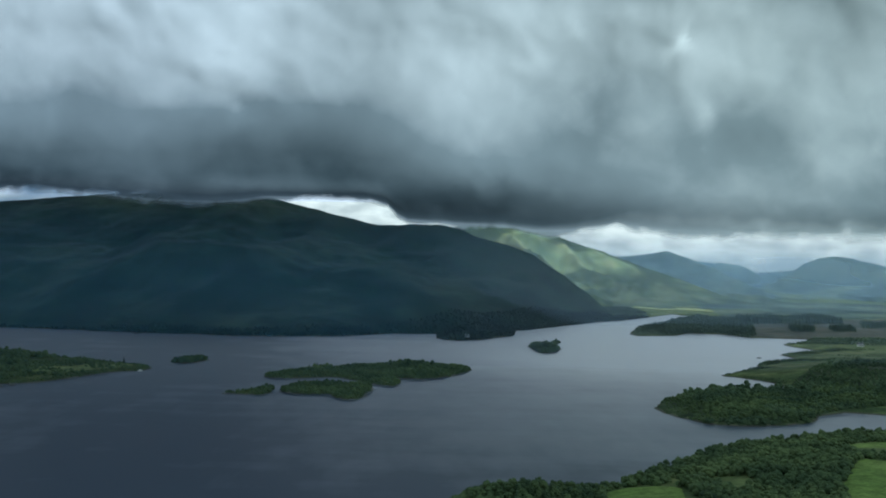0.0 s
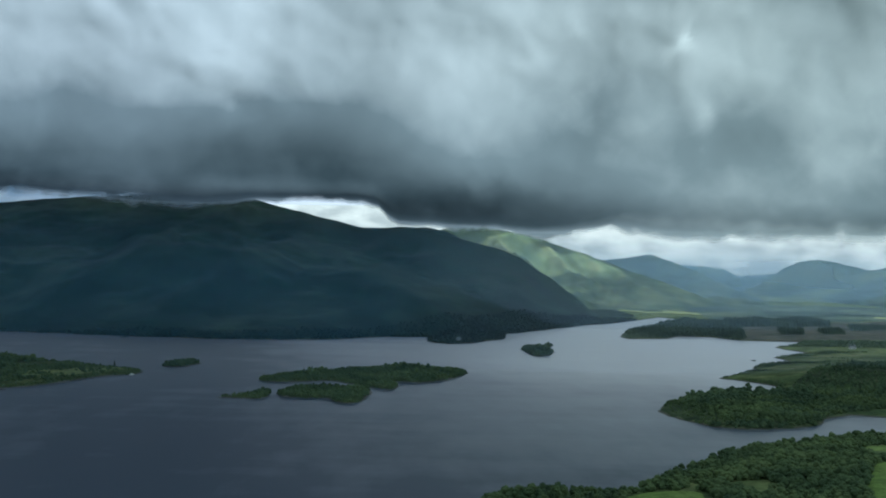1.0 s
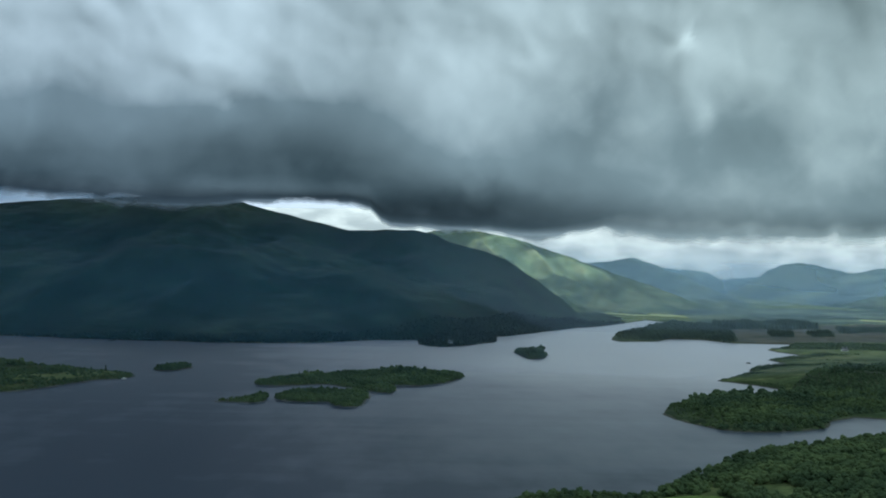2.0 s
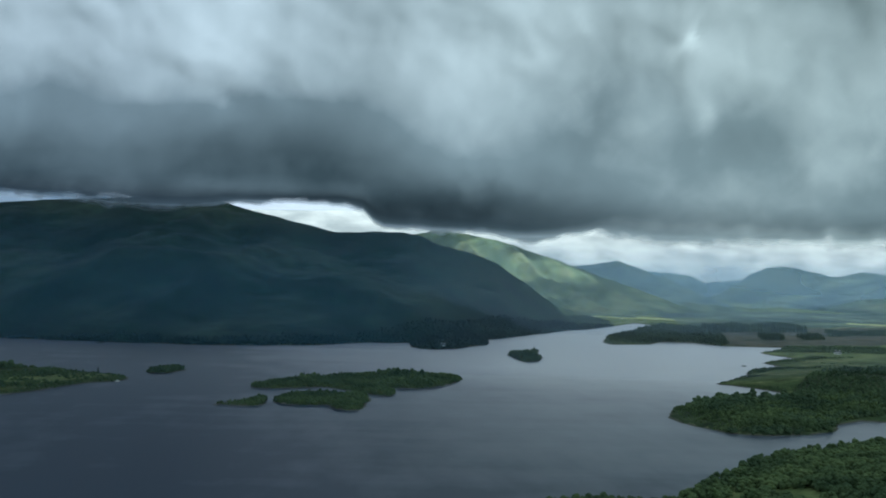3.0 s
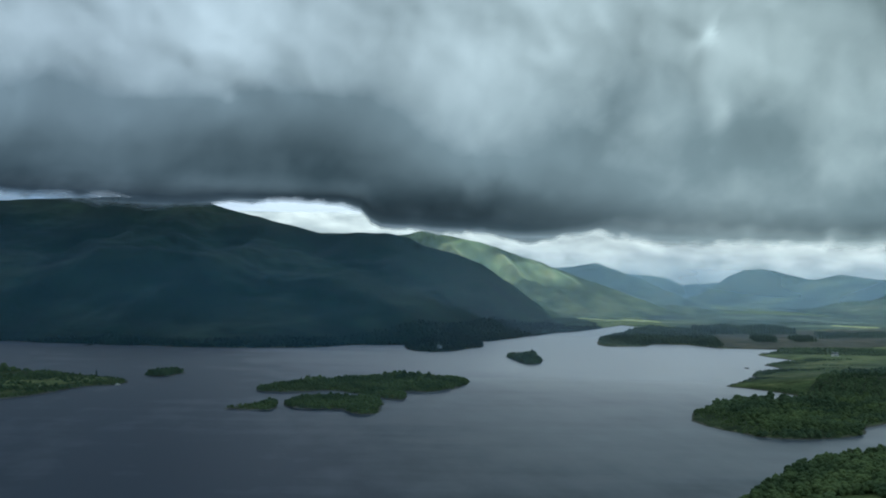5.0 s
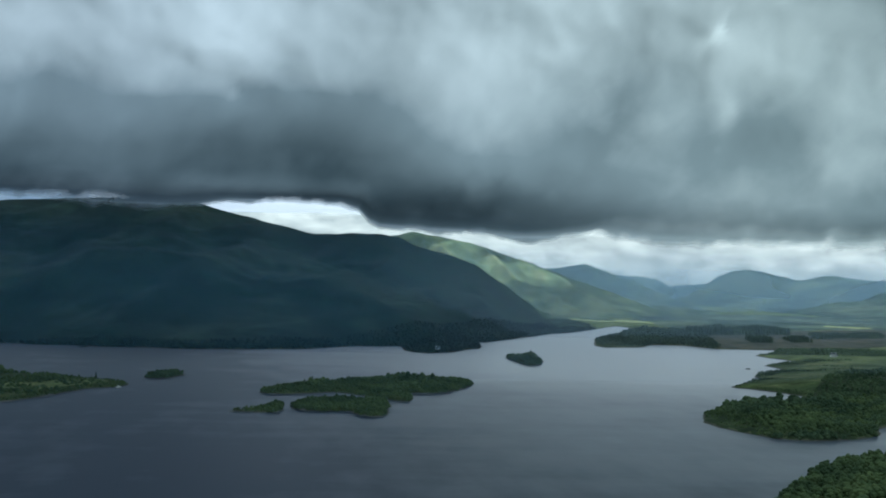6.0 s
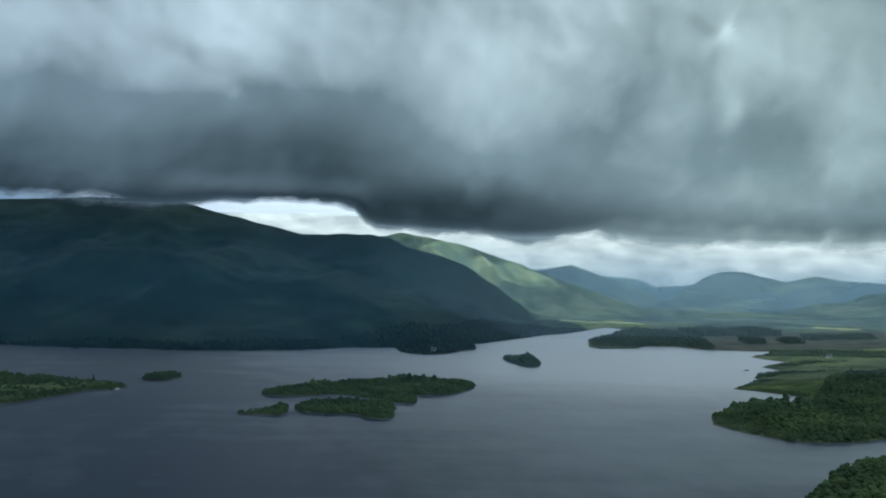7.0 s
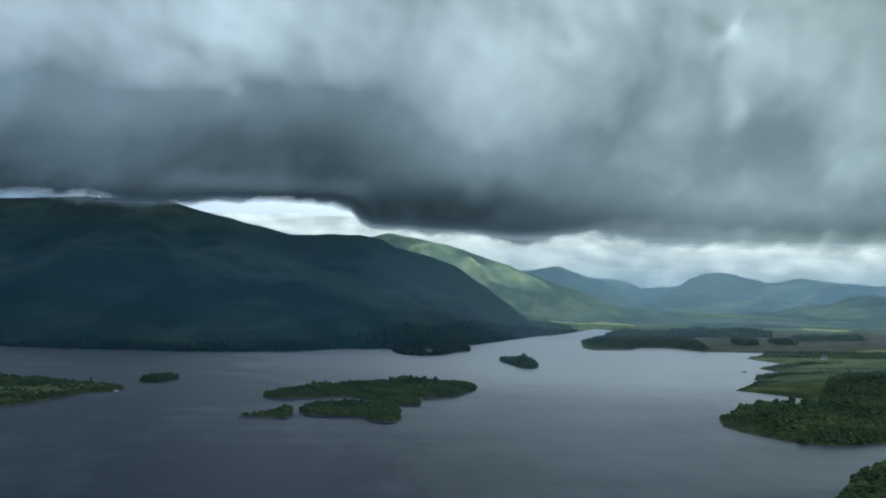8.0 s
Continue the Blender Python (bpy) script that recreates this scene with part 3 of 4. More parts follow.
def build_island(label, outline, top, step=2.5):
    p = np.array(outline)
    xs, ys = np.arange(p[:, 0].min() - 12, p[:, 0].max() + 12, step), np.arange(p[:, 1].min() - 12, p[:, 1].max() + 12, step)
    gx, gy = lattice(xs, ys)
    z = island_height(gx, gy, outline, top)
    f = grid_faces(len(xs), len(ys))
    f = f[(z.ravel()[f] > -3.9).any(1)]
    used, f = np.unique(f, return_inverse=True)
    v = np.stack([gx, gy, z], -1).reshape(-1, 3)[used]
    me = mesh_from("island", v, f.reshape(-1, 4), ISLAND)
    return tagged(new("island", me), label, "island", "islands in the loch")


BIG_ISLE = rounded([(-167, 1102), (-159, 1081), (-131, 1083), (-100, 1098), (-80, 1078), (-57, 1051), (-39, 1042), (-32, 1070), (-38, 1102), (-11, 1105), (7, 1126), (28, 1166),
                    (37, 1215), (15, 1235), (-20, 1240), (-60, 1225), (-110, 1180), (-150, 1140)])
FRONT_ISLE = rounded([(-136, 1000), (-130, 976), (-112, 968), (-92, 971), (-86, 951), (-72, 943), (-61, 957), (-57, 1005), (-62, 1040), (-70, 1036), (-80, 1030), (-98, 1045), (-125, 1036)])
LOW_ISLE = rounded([(-181, 962), (-174, 958), (-165, 955), (-148, 956), (-142, 973), (-144, 998), (-156, 984)])
LEFT_ISLE = rounded([(-378, 978), (-355, 998), (-340, 1022), (-327, 1060), (-313, 1091), (-292, 1110), (-287, 1136), (-302, 1158), (-335, 1170), (-380, 1196), (-430, 1222), (-500, 1262),
                     (-600, 1240), (-620, 1100), (-500, 960), (-420, 945)])
SMALL_ISLE = rounded([(-280, 1204), (-276, 1193), (-262, 1194), (-253, 1210), (-251, 1234), (-262, 1244), (-278, 1226)])
FAR_ISLE = rounded([(128, 1560), (126, 1500), (130, 1455), (137, 1428), (152, 1440), (163, 1490), (168, 1560), (178, 1606), (170, 1612), (160, 1585), (148, 1570), (138, 1585)])
build_island("large wooded island with a stony rim", BIG_ISLE, 3.0)
build_island("small wooded island with a pale rock shore", FRONT_ISLE, 2.6)
build_island("low grassy islet with scrub", LOW_ISLE, 1.6)
build_island("long wooded island with pale meadows", LEFT_ISLE, 3.0, 4.0)
build_island("tiny islet covered by trees", SMALL_ISLE, 1.8)
build_island("dark wooded islet in the middle of the loch", FAR_ISLE, 2.5)


# Trees
def ico(level):
    bm = bmesh.new()
    bmesh.ops.create_icosphere(bm, subdivisions=level, radius=1)
    v, f = np.array([p.co[:] for p in bm.verts]), np.array([[q.index for q in p.verts] for p in bm.faces])
    bm.free()
    return v, f


BALL1, BALL2 = ico(1), ico(2)


def lump(ball, centre, size, gen):
    v, f = ball
    r = 1 + 0.34 * (gen.random(len(v)) - 0.5)
    return v * r[:, None] * np.array(size) + np.array(centre), f


def joined(pieces):
    vs, fs, n = [], [], 0
    for v, f in pieces:
        vs.append(v)
        fs.append(f + n)
        n += len(v)
    return np.concatenate(vs), np.concatenate(fs)


def crown_shape(seed, clumps, ball, height=10.0, spread=3.6, leaves=0):
    """A broadleaf crown: an uneven heap of leaf clumps, with sprays of leaves standing out of it."""
    gen = np.random.default_rng(seed)
    pieces = []
    for k in range(clumps):
        u = k / max(clumps - 1, 1)
        a, r = k * 2.4 + gen.random(), spread * (0.75 * math.sqrt(gen.random()) * (1 - 0.75 * u))
        z = height * (0.30 + 0.48 * math.sin(1.57 * u) + 0.10 * (gen.random() - 0.5))
        s = spread * (0.50 - 0.20 * u + 0.12 * gen.random()) * (1.35 if clumps < 6 else 1.1 if clumps < 12 else 0.8)
        pieces.append(lump(ball, (r * math.cos(a), r * math.sin(a), z), (s, s, s * 0.85), gen))
    if leaves:
        base = joined(pieces)[0]
        for p in base[gen.integers(0, len(base), leaves)]:
            n = gen.normal(size=(2, 3))
            n /= np.linalg.norm(n, axis=1)[:, None]
            c = p * np.array((1.06, 1.06, 1.03)) + gen.normal(scale=0.12, size=3)
            a, b = n * gen.uniform(0.2, 0.55)
            pieces.append((np.array([c - a, c + b, c + a]), np.array([[0, 1, 2]])))
    return joined(pieces)


def conifer_shape(seed, tiers, sides, height=12.0, spread=2.3):
    gen = np.random.default_rng(seed)
    pieces = []
    for k in range(tiers):
        z0, z1 = height * (0.10 + 0.8 * k / tiers), height * (0.10 + 0.8 * (k + 1.7) / tiers)
        r = spread * (1 - k / tiers) * (0.85 + 0.3 * gen.random()) + 0.25
        a = np.arange(sides) / sides * 2 * math.pi + gen.random()
        rr = r * (0.65 + 0.6 * gen.random(sides))
        v = np.r_[np.stack([rr * np.cos(a), rr * np.sin(a), z0 - 0.3 * gen.random(sides)], 1), [[0, 0, min(z1, height)]]]
        pieces.append((v, np.array([[i, (i + 1) % sides, sides] for i in range(sides)])))
    return joined(pieces)


def trunk_shape(seed, height=5.5, limbs=4):
    gen = np.random.default_rng(seed)

    def rod(p, q, r0, r1, n=6):
        p, q = np.array(p, float), np.array(q, float)
        d = (q - p) / np.linalg.norm(q - p)
        s = np.cross(d, (0.3, 1, 0.1))
        s /= np.linalg.norm(s)
        t = np.cross(d, s)
        a = np.arange(n) / n * 2 * math.pi
        ring = np.cos(a)[:, None] * s + np.sin(a)[:, None] * t
        v = np.r_[p + r0 * ring, q + r1 * ring]
        i = np.arange(n)
        j = (i + 1) % n
        return v, np.r_[np.stack([i, j, n + j], 1), np.stack([i, n + j, n + i], 1)]

    pieces = [rod((0, 0, -0.8), (0.1, 0, height), 0.34, 0.16)]
    for k in range(limbs):
        a, z = k * 2.1 + gen.random(), height * (0.5 + 0.12 * k)
        pieces.append(rod((0.05, 0, z), (1.7 * math.cos(a), 1.7 * math.sin(a), z + 2.0), 0.13, 0.05, 5))
    return joined(pieces)


NEAR_CROWNS = [mesh_from("crown", *crown_shape(100 + k, 16, BALL2, 8.5 + 1.3 * (k % 3), 3.2 + 0.4 * (k % 4), 320), (LEAF, LEAF_DARK, LEAF)[k % 3], False) for k in range(8)]
TRUNKS = [mesh_from("trunk", *trunk_shape(200 + k), BARK) for k in range(3)]
MID_SHAPES = [crown_shape(300 + k, 7, BALL1, (7.5, 8.5, 9.5, 7.5, 10.5, 6.5)[k % 6], (5.0, 4.6, 4.2, 5.4, 3.8, 4.8)[k % 6], 16) for k in range(12)]
FAR_SHAPES = [crown_shape(340 + k, 4, BALL1, (7.5, 9.5, 11.0)[k % 3], (4.6, 4.0, 3.6)[k % 3]) for k in range(9)]
SPRUCE_SHAPES = [conifer_shape(360 + k, 5, 7, 10 + k % 3, 3.3) for k in range(5)]


def scatter(outline, gap, gen, keep=None):
    """Points spread unevenly over an outline, about gap metres apart."""
    p = np.array(outline)
    nx, ny = int(np.ptp(p[:, 0]) / gap) + 1, int(np.ptp(p[:, 1]) / gap) + 1
    gx, gy = np.meshgrid(p[:, 0].min() + gap * np.arange(nx), p[:, 1].min() + gap * np.arange(ny))
    x = gx.ravel() + gap * 0.9 * (gen.random(gx.size) - 0.5)
    y = gy.ravel() + gap * 0.9 * (gen.random(gx.size) - 0.5)
    ok = inland(x, y, list(outline), 3) > 0.3
    if keep is not None:
        ok &= keep(x, y)
    return x[ok], y[ok]


def plant(name, label, pts, height_at, shapes, mat, gen, low=0.6, high=1.15, sink=0.8, group="", tall=None):
    """A stretch of woodland too dense to count, as one piece."""
    x, y = pts
    if not len(x):
        return None
    z = height_at(x, y)
    vs, fs, n = [], [], 0
    big = low + (high - low) * np.clip(gen.random(len(x)) * 0.7 + 0.15 + 1.3 * fbm(x, y, 30, 3, 13) + 0.3 * (gen.random(len(x)) > 0.93), 0, 1.25)
    if tall is not None:
        big = big * tall(x, y)
    kind, turn = gen.integers(0, len(shapes), len(x)), gen.random(len(x)) * 2 * math.pi
    for i in range(len(x)):
        v, f = shapes[kind[i]]
        c, s = math.cos(turn[i]) * big[i], math.sin(turn[i]) * big[i]
        vs.append(np.stack([v[:, 0] * c - v[:, 1] * s + x[i], v[:, 0] * s + v[:, 1] * c + y[i], v[:, 2] * big[i] + z[i] - sink], 1))
        fs.append(f + n)
        n += len(v)
    return tagged(new(name, mesh_from(name, np.concatenate(vs), np.concatenate(fs), mat, False)), label, "trees", group, kind="stuff")


gen = np.random.default_rng(11)


def isle_wood(label, outline, top, gap, low, high, mat=LEAF, shapes=MID_SHAPES, keep=None, tall=None, rocks=0.1):
    def on_isle(x, y):
        return island_height(x, y, outline, top)

    rim = scatter(outline, 2.6, gen, lambda x, y: inland(x, y, outline, 2) < 4.5)
    plant("shore_scrub", "low bushes along the island's stony edge", rim, on_isle, FAR_SHAPES, mat, gen, 0.10, 0.27, 0.2)
    plant("island_trees", label, scatter(outline, gap, gen, keep), on_isle, shapes, mat, gen, low, high, tall=tall)
    wide = [(px + 4 * np.sign(px - np.mean([q[0] for q in outline])), py + 4 * np.sign(py - np.mean([q[1] for q in outline]))) for px, py in outline]
    x, y = scatter(wide, 1.9, gen, lambda x, y: (np.abs(inland(x, y, outline, 2) + 0.4) < 1.5) & (fbm(x, y, 22, 3, 61) > 0.18 - rocks * 0.6))
    plant("shore_stones", "pale lichened stones along the island's waterline", (x, y), lambda x, y: np.maximum(on_isle(x, y), 0.0), STONE_SHAPES, PALE_ROCK, gen, 0.5, 1.4, 0.15)


STONE_SHAPES = [lump(BALL1, (0, 0, 0.1), (1.0 + 0.3 * k, 0.8, 0.5), np.random.default_rng(380 + k)) for k in range(4)]


def lone_tree(x, y, z, size, label, conifer=False):
    t = tagged(new("tree"), label, "tree", "taller trees on the islands")
    for ob in (new("trunk", TRUNKS[int(x) % 3]), new("crown", SPIRES[int(y) % 2] if conifer else NEAR_CROWNS[int(y) % 8])):
        ob.parent = t
    t.matrix_basis = pose(x, y, z, 0, 0, 37 * x) @ Matrix.Scale(size, 4)


SPIRES = [mesh_from("crown", *conifer_shape(390 + k, 9, 9, 12.0, 2.6), NEEDLE, False) for k in range(2)]
ISLE_MEADOW = rounded([(-362, 1038), (-330, 1086), (-304, 1122), (-312, 1142), (-345, 1128), (-392, 1080)])
isle_wood("dense oak and birch wood covering the large island", BIG_ISLE, 3.0, 3.4, 0.24, 0.66,
          tall=lambda x, y: 0.68 + 0.60 * np.exp(-((x + 22) ** 2 / 26**2 + (y - 1175) ** 2 / 60**2)) + 0.75 * np.exp(-((x + 112) ** 2 + (y - 1148) ** 2) / 12**2) + 0.5 * fbm(x, y, 38, 3, 62))
isle_wood("bright green scrub wood on a small island", FRONT_ISLE, 2.6, 3.2, 0.26, 0.60, tall=lambda x, y: 0.9 + 0.6 * fbm(x, y, 26, 3, 63), rocks=0.35)
isle_wood("low scrub on a grassy islet", LOW_ISLE, 1.6, 3.2, 0.16, 0.40, keep=lambda x, y: x > -170, tall=lambda x, y: 0.7 + 0.9 * smooth(-163, -149, x))
isle_wood("woodland on the long island", LEFT_ISLE, 3.0, 5.2, 0.20, 0.62, keep=lambda x, y: (x > -480) & ((fbm(x, y, 36, 3, 46) > 0.04) | (inland(x, y, ISLE_MEADOW, 3) < 0) & (inland(x, y + 12, ISLE_MEADOW, 3) < 0)) & (fbm(x, y, 50, 3, 44) > -0.2),
          tall=lambda x, y: 0.7 + 0.6 * smooth(-330, -430, x) + 0.6 * fbm(x, y, 40, 3, 64))
isle_wood("trees covering a tiny islet", SMALL_ISLE, 1.8, 4, 0.30, 0.60, LEAF_DARK)
isle_wood("dark trees on the islet in mid-loch", FAR_ISLE, 2.5, 5, 0.30, 0.66, LEAF_DARK, tall=lambda x, y: 0.66 + 0.8 * np.exp(-((x - 148) ** 2 / 14**2 + (y - 1490) ** 2 / 45**2)) + 0.4 * np.exp(-((x - 172) ** 2 + (y - 1605) ** 2) / 14**2))
for x, y, size, conifer in ((-121, 1150, 0.62, True), (-128, 1138, 0.5, True), (-38, 1190, 0.95, False), (-29, 1186, 0.85, False), (-14, 1200, 0.9, False), (-4, 1196, 0.8, False), (-48, 1188, 0.8, False), (6, 1190, 0.6, False)):
    lone_tree(x, y, float(island_height(np.array([x]), np.array([y]), BIG_ISLE, 3.0)[0]) - 0.3, size, "slender dark spruce rising over the island wood" if conifer else "tall oak standing above the island wood", conifer)
lone_tree(-60, 1018, float(island_height(np.array([-60]), np.array([1018]), FRONT_ISLE, 2.6)[0]) - 0.3, 0.6, "birch at the end of a small island")
lone_tree(-318, 1148, float(island_height(np.array([-318]), np.array([1148]), LEFT_ISLE, 3.0)[0]) - 0.3, 0.65, "dark spruce standing behind the island meadow", True)

# fields that stay open among the near trees
NEAR_FIELDS = [rounded([(262, 652), (252, 658), (238, 634), (218, 591), (208, 570), (205, 535), (245, 535), (280, 600), (285, 650)]),
               rounded([(325, 765), (287, 755), (266, 732), (256, 708), (275, 712), (305, 712), (340, 745)]),
               rounded([(88, 545), (88, 568), (94, 590), (107, 603), (121, 602), (131, 594), (128, 570), (120, 550)])]
WOOD_NEAR = [(27, 584), (66, 590), (96, 612), (122, 642), (146, 682), (172, 718), (205, 752), (248, 780), (282, 800), (318, 818), (350, 838), (405, 850), (440, 800), (330, 640), (270, 480), (14, 470), (0, 512), (8, 556)]


def off_fields(x, y):
    ok = np.ones(len(x), bool)
    for f in NEAR_FIELDS:
        for nearer in (0, 10, 20, 30):
            ok &= inland(x, y + nearer, f, 1) < -1.5
    return ok


x, y = scatter(WOOD_NEAR, 4.5, gen, lambda x, y: off_fields(x, y) & (fbm(x, y, 50, 3, 27) > -0.21))
order = np.argsort(np.hypot(x - 90, y - 530))
first, rest = order[:300], order[300:]
zz = land_height(x, y)
for k, i in enumerate(first):
    size = 0.52 + 0.34 * gen.random()
    t = new("tree")
    tagged(t, "broadleaf tree in full summer leaf by the shore", "tree", "trees on the near shore")
    for ob in (new("trunk", TRUNKS[k % 3]), new("crown", NEAR_CROWNS[k % 6])):
        ob.parent = t
    t.matrix_basis = pose(x[i], y[i], zz[i] - 0.2, 0, 0, 360 * gen.random()) @ Matrix.Scale(size, 4)
plant("woodland", "dense broadleaf wood along the near shore", (x[rest], y[rest]), land_height, MID_SHAPES, LEAF, gen, 0.42, 0.85)

WOOD_POINT = [(338, 1082), (296, 1062), (240, 1040), (200, 988), (183, 938), (188, 910), (195, 885), (208, 858), (233, 850), (268, 861), (297, 881), (312, 915), (345, 950), (420, 985), (430, 1060), (400, 1100)]
plant("woodland", "oak wood covering the wooded point", scatter(WOOD_POINT, 4.7, gen, lambda x, y: (x > 189) & (fbm(x, y, 45, 3, 29) > -0.2) & (fbm(x, y, 26, 2, 35) < 0.08)), land_height, MID_SHAPES, LEAF, gen, 0.40, 0.92,
      tall=lambda x, y: 0.42 + 0.40 * smooth(188, 240, x) - 0.14 * smooth(930, 1010, y))
plant("woodland", "darker oaks mixed into the wooded point", scatter(WOOD_POINT, 4.4, gen, lambda x, y: (x > 196) & (fbm(x, y, 26, 2, 35) >= 0.08)), land_height, MID_SHAPES, LEAF_DARK, gen, 0.30, 0.62)
OLD_TREES = [(202, 975), (222, 1012), (245, 1036), (300, 1058), (350, 1080), (350, 1050), (296, 1018), (232, 970)]
plant("woodland", "tall dark old trees on the back of the wooded point", scatter(OLD_TREES, 6.6, gen, lambda x, y: fbm(x, y, 30, 2, 33) > -0.06), land_height, MID_SHAPES, LEAF_DARK, gen, 0.35, 0.95, tall=lambda x, y: 0.42 + 0.85 * smooth(200, 262, x) + 0.7 * fbm(x, y, 24, 2, 37))
WOOD_EAST = [(356, 1128), (372, 1160), (394, 1193), (447, 1288), (526, 1391), (600, 1430), (760, 1440), (900, 1300), (760, 1050), (600, 985), (440, 980), (420, 1030), (345, 1080)]
plant("woodland", "dark wood behind the bay", scatter(WOOD_EAST, 6.2, gen, lambda x, y: fbm(x, y, 60, 3, 34) > -0.24), land_height, MID_SHAPES, LEAF_DARK, gen, 0.30, 0.85, tall=lambda x, y: 0.85 + 0.6 * fbm(x, y, 70, 3, 36))
SPIT = [(549, 2385), (430, 2132), (360, 2018), (314, 1822), (320, 1784), (386, 1814), (416, 1872), (470, 1880), (503, 1815), (520, 1830), (590, 2105), (600, 2180), (580, 2300)]
plant("woodland", "dark wood on the long spit", scatter(SPIT, 7.0, gen), land_height, FAR_SHAPES, NEEDLE, gen, 0.45, 0.85, tall=lambda x, y: 0.32 + 0.75 * smooth(315, 450, x))
HEAD = [(560, 2110), (700, 2165), (800, 2210), (800, 2310), (740, 2300), (590, 2220)]
plant("plantation", "conifer plantation on the moor", scatter(HEAD, 6, gen), land_height, SPRUCE_SHAPES, NEEDLE, gen, 1.2, 1.7)
for clump in ([(612, 1930), (655, 1942), (680, 2035), (632, 2025)], [(691, 1957), (735, 1972), (762, 2065), (714, 2050)], [(793, 2085), (960, 2140), (985, 2230), (815, 2170)]):
    plant("plantation", "square clump of conifers on brown moor", scatter(clump, 5, gen), land_height, SPRUCE_SHAPES, NEEDLE, gen, 0.7, 1.1)
SHORE_STRIP = [(602, 1812), (556, 1715), (526, 1690), (524, 1676), (560, 1668), (640, 1664), (760, 1690), (950, 1760), (950, 1830), (800, 1840)]
plant("woodland", "trees along the inlets", scatter(SHORE_STRIP, 5.0, gen, lambda x, y: fbm(x, y, 70, 3, 51) > -0.22), land_height, FAR_SHAPES, LEAF_DARK, gen, 0.16, 0.44)
for tip, size in (([(535, 1582), (508, 1556), (460, 1496), (470, 1484), (512, 1505), (560, 1560), (620, 1585), (620, 1600)], 0.30),
                  ([(444, 1418), (413, 1400), (399, 1372), (385, 1344), (379, 1316), (398, 1330), (425, 1368), (470, 1396), (530, 1408), (530, 1424), (465, 1415)], 0.26),
                  ([(364, 1297), (346, 1272), (311, 1217), (316, 1208), (334, 1222), (356, 1258), (392, 1292)], 0.22),
                  ([(322, 1200), (336, 1178), (352, 1146), (356, 1120), (372, 1160), (352, 1178), (336, 1196)], 0.20)):
    plant("shore_scrub", "dark bushes on a low rocky spit", scatter(tip, 3.2, gen, lambda x, y: fbm(x, y, 30, 3, 57) > -0.2), land_height, FAR_SHAPES, LEAF_DARK, gen, 0.08, size, 0.3)
PLAIN = [(430, 1330), (500, 1500), (560, 1600), (640, 1640), (800, 1700), (860, 1560), (700, 1380), (560, 1340)]
plant("meadow_scrub", "scattered bushes and hedges on the meadows", scatter(PLAIN, 7, gen, lambda x, y: fbm(x, y * 2.2, 90, 3, 67) > 0.18), land_height, FAR_SHAPES, LEAF_DARK, gen, 0.12, 0.32)


def dark_slope(x, y):
    return np.maximum(ridge_height(x, y, DARK_RIDGE, **DARK_SHAPE), land_height(x, y))


WEST_WOOD = [(443, 2343), (360, 2193), (300, 2120), (227, 1988), (130, 1826), (112, 1695), (91, 1673), (62, 1610), (25, 1594), (-1, 1622), (0, 1712), (-73, 1686), (-139, 1612), (-293, 1572), (-454, 1592), (-560, 1602),
             (-450, 1612), (-290, 1604), (-150, 1660), (-60, 1740), (60, 1840), (200, 2090), (380, 2330)]
plant("woodland", "wood along the foot of the mountain, coloured darker for shade", scatter(WEST_WOOD, 6.5, gen), dark_slope, FAR_SHAPES, SHADE_LEAF, gen, 0.30, 0.58)
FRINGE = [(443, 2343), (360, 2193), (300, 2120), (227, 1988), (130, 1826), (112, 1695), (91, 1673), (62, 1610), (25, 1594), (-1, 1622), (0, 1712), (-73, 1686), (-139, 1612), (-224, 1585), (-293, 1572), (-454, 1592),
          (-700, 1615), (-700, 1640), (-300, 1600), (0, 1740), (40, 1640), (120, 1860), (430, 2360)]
plant("shore_scrub", "scrub along the mountain's shore, coloured darker for shade", scatter(FRINGE, 4.2, gen, lambda x, y: inland(x, y, WEST_SHORE, 3) < 7), land_height, FAR_SHAPES, SHADE_LEAF, gen, 0.25, 0.5, 0.5)


# Open fields
def ground_top(x, y):
    return np.maximum(land_height(x, y), ridge_height(x, y, RIGHT_RIDGE, **RIGHT_SHAPE))


def lay_field(label, outline, mat, step=3.0, lift=0.35, category="field", height_at=ground_top):
    p = np.array(outline)
    xs, ys = np.arange(p[:, 0].min() - step, p[:, 0].max() + step, step), np.arange(p[:, 1].min() - step, p[:, 1].max() + step, step)
    gx, gy = lattice(xs, ys)
    d = inland(gx, gy, outline, 1.5)
    z = height_at(gx, gy) + np.minimum(lift, d * 0.25)
    f = grid_faces(len(xs), len(ys))
    f = f[(d.ravel()[f] > -step).any(1)]
    used, f = np.unique(f, return_inverse=True)
    me = mesh_from("field", np.stack([gx, gy, z], -1).reshape(-1, 3)[used], f.reshape(-1, 4), mat)
    tagged(new("field", me), label, category, kind="structure")


for f in NEAR_FIELDS:
    lay_field("bright green mown meadow among trees", f, FIELD)
# dark sheets under the trees; the shade between them is put into the colour
for wood in (WOOD_EAST, WOOD_POINT, SPIT, SHORE_STRIP):
    lay_field("woodland floor sheet coloured dark for the shade between trees", wood, FLOOR, 6, 0.3, "woodland floor")
# the pasture strip's sunlight is put into its pale colour
lay_field("pasture strip at the loch head, sunlight put into its pale colour", rounded([(464, 2700), (560, 2650), (640, 2555), (660, 2600), (600, 2720), (520, 2760)]), STRAW, 8, 0.8)
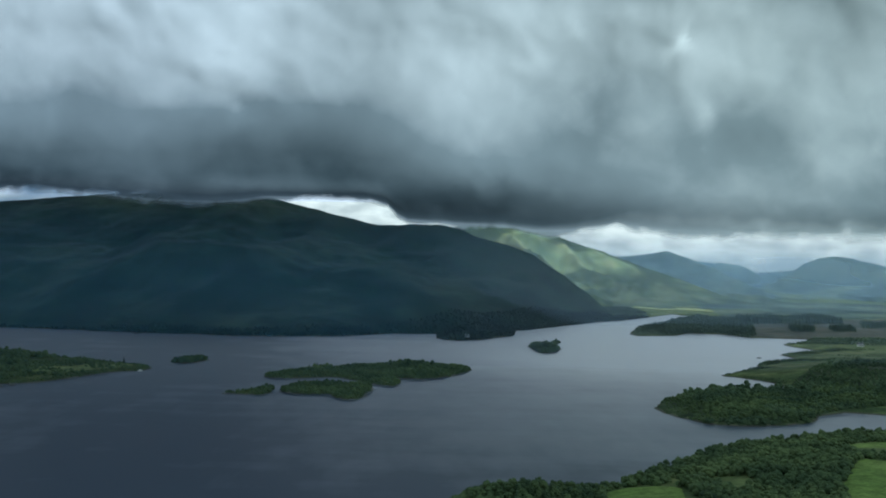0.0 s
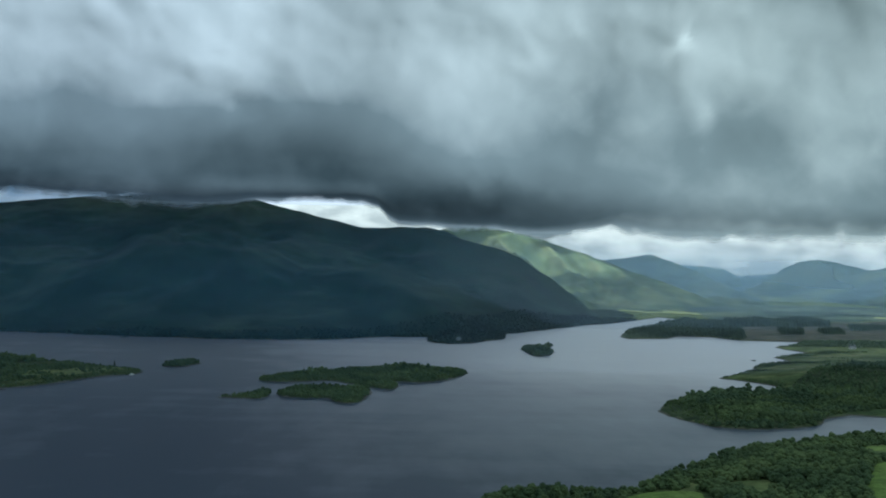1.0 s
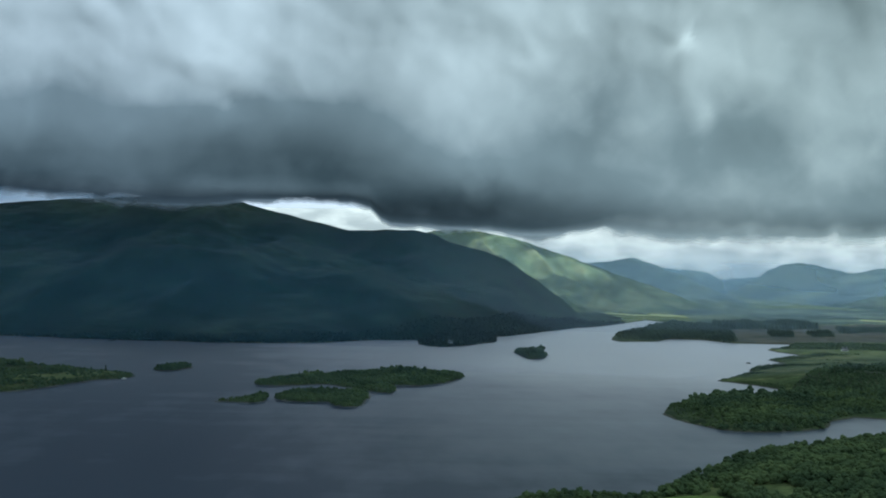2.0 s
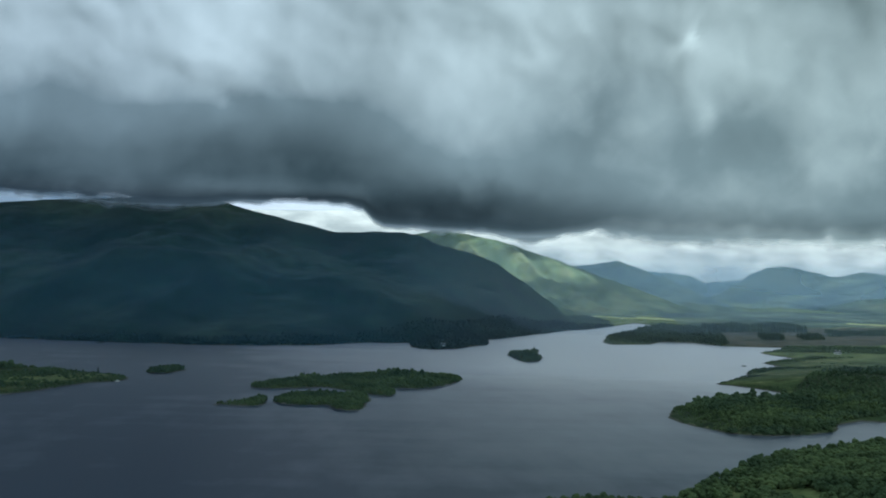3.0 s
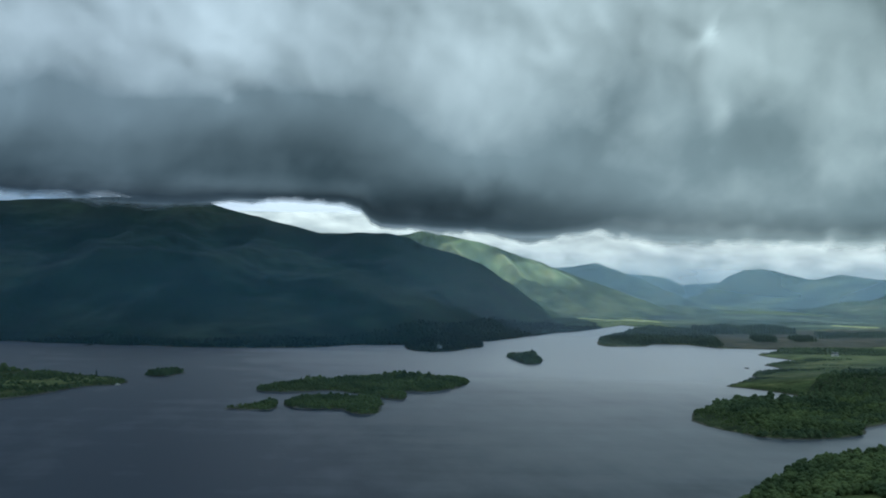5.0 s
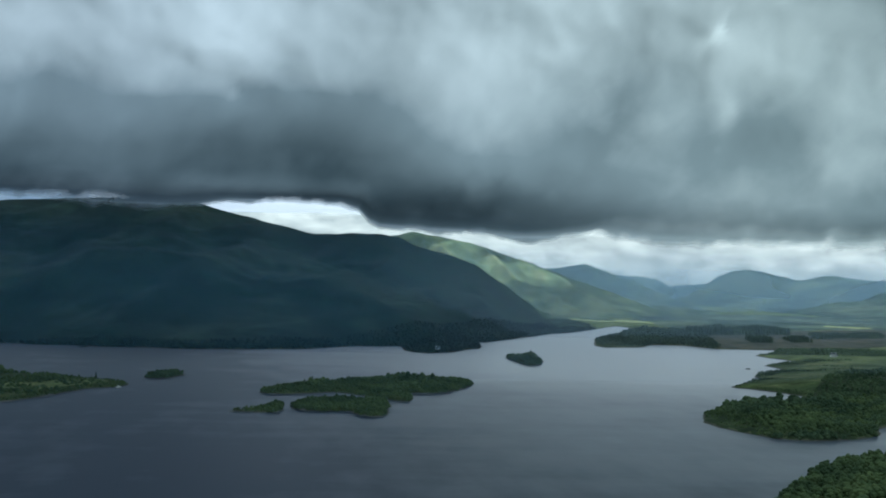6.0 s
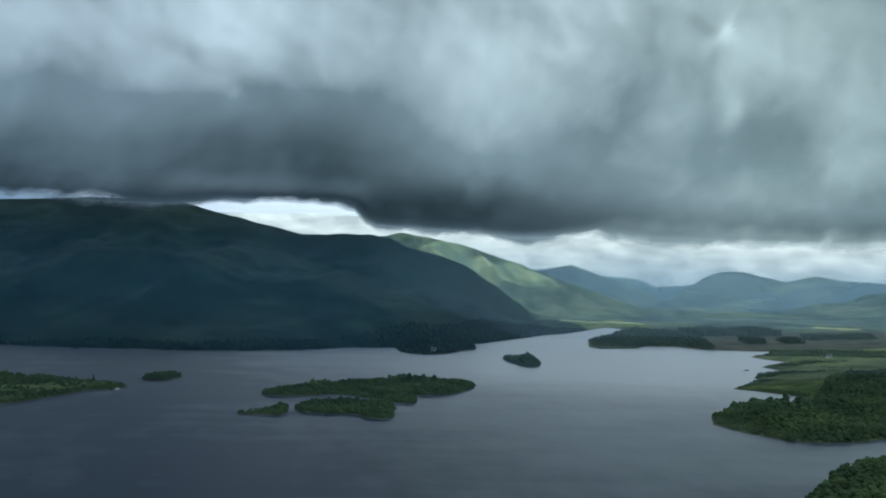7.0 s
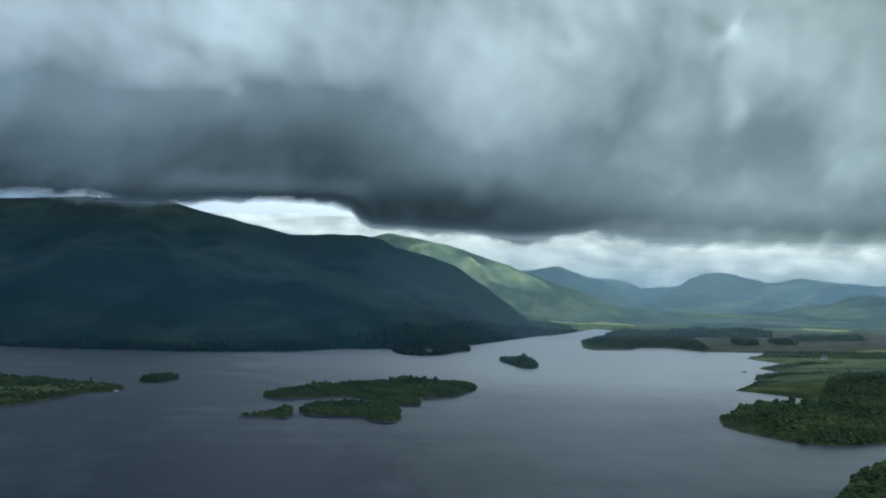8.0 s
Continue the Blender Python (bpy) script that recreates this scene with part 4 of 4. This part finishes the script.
lay_field("pale stubble strip below the hills", rounded([(1020, 2560), (1062, 2500), (1110, 2490), (1130, 2525), (1085, 2570), (1045, 2600)]), STRAW, 8, 3.2)
lay_field("brown heather moor behind the shore", [(505, 1815), (600, 1808), (760, 1860), (1000, 2000), (1250, 2350), (1250, 2480), (980, 2420), (760, 2320), (595, 2115)], HEATHER, 9, 0.8)

lay_field("dull green rough grazing on the valley floor", [(620, 2330), (980, 2440), (1500, 2600), (1500, 3100), (900, 3200), (640, 2800)], FAR_HILL, 12, 2.0)
lay_field("pale rough meadow on the long island", ISLE_MEADOW, STRAW_GREEN, 3, 0.3, height_at=lambda x, y: island_height(x, y, LEFT_ISLE, 3.0))


# Houses, rocks
def part(name, bm, mat, parent, label=""):
    me = bpy.data.meshes.new(name)
    bm.to_mesh(me)
    bm.free()
    me.materials.append(mat)
    ob = new(name, me)
    ob.parent = parent
    if label:
        tagged(ob, label)
    return ob


def block(x0, x1, y0, y1, z0, z1):
    bm = bmesh.new()
    bmesh.ops.create_cube(bm, size=1)
    for v in bm.verts:
        v.co = ((x0 + x1) / 2 + v.co.x * (x1 - x0), (y0 + y1) / 2 + v.co.y * (y1 - y0), (z0 + z1) / 2 + v.co.z * (z1 - z0))
    return bm


def gable(w, d, h, rise, over=0.35):
    bm = bmesh.new()
    a, b = w / 2 + over, d / 2 + over
    pts = [bm.verts.new(p) for p in ((-a, -b, h), (a, -b, h), (a, b, h), (-a, b, h), (-a, 0, h + rise), (a, 0, h + rise))]
    for f in ((0, 1, 5, 4), (2, 3, 4, 5), (0, 4, 3), (1, 2, 5), (3, 2, 1, 0)):
        bm.faces.new([pts[i] for i in f])
    return bm


def cottage(x, y, turn, w=11.0, d=6.0, base=None, label="whitewashed cottage with a slate roof near the shore"):
    z = float(ground_top(np.array([x]), np.array([y]))[0]) if base is None else base
    house = tagged(new("cottage"), label, "house", "cottages by the loch")
    part("wall", block(-w / 2, w / 2, -d / 2, d / 2, -1.0, 3.0), WHITEWASH, house)
    roof = part("roof", gable(w, d, 3.0, 2.4), SLATE, house)
    for s in (-1, 1):
        part("chimney", block(s * (w / 2 - 0.9) - 0.4, s * (w / 2 - 0.9) + 0.4, -0.4, 0.4, 4.4, 6.2), WHITEWASH, roof)
    part("door", block(-0.5, 0.5, -d / 2 - 0.06, -d / 2 + 0.1, 0, 2.05), PAINT, house)
    for k in (-3.3, -1.9, 1.9, 3.3):
        win = part("window", block(k - 0.5, k + 0.5, -d / 2 - 0.05, -d / 2 + 0.1, 0.9, 2.2), PAINT, house)
        part("pane", block(k - 0.4, k + 0.4, -d / 2 - 0.075, -d / 2 + 0.05, 1.0, 2.1), PANE, win)
    house.matrix_basis = pose(x, y, z, 0, 0, turn)


cottage(44, 1618, -12, 6.0, 4)
cottage(622, 1648, 8, 8.5, 5)


def boat(x, y, turn):
    """A small white motor boat drawn up by the shore."""
    thing = tagged(new("boat"), "small white motor boat moored by the island shore", "boat")
    bm = bmesh.new()
    rings = []
    for t, w in ((-2.6, 0.85), (-1.2, 1.0), (0.4, 0.95), (1.7, 0.6), (2.8, 0.06)):
        rise = 0.12 * max(t, 0)
        rings.append([bm.verts.new((t, s * w * k, z + rise)) for s, k, z in ((-1, 1, 0.75), (-1, 0.8, 0.1), (0, 0, -0.25), (1, 0.8, 0.1), (1, 1, 0.75))])
    for a, b in zip(rings, rings[1:]):
        for i in range(4):
            bm.faces.new((a[i], a[i + 1], b[i + 1], b[i]))
        bm.faces.new((a[4], a[0], b[0], b[4]))
    bm.faces.new(rings[0])
    part("hull", bm, WHITEWASH, thing)
    cabin = part("cabin", block(-0.9, 0.9, -0.65, 0.65, 0.7, 1.7), WHITEWASH, thing)
    part("windscreen", block(0.85, 0.93, -0.55, 0.55, 1.1, 1.6), PANE, cabin)
    part("outboard_motor", block(-2.95, -2.6, -0.2, 0.2, 0.0, 1.1), PAINT, thing)
    thing.matrix_basis = pose(x, y, 0.1, 0, 0, turn)


boat(-290.5, 1107, 35)


def boulder(x, y, size, seed):
    v, f = BALL2
    g = np.random.default_rng(seed)
    me = mesh_from("rock", v * (1 + 0.4 * (g.random(len(v)) - 0.5))[:, None] * np.array((1.5, 1.1, 0.55)) * size, f, ROCK, False)
    ob = tagged(new("rock", me), "dark wet rock standing in the shallow water", "rock", "rocks off the shore")
    ob.location = (x, y, 0.1)


for k, (x, y, s) in enumerate(((415, 1444, 2.2), (-372, 962, 2.4), (-366, 975, 1.8), (-378, 958, 1.4))):
    boulder(x, y, s, 400 + k)
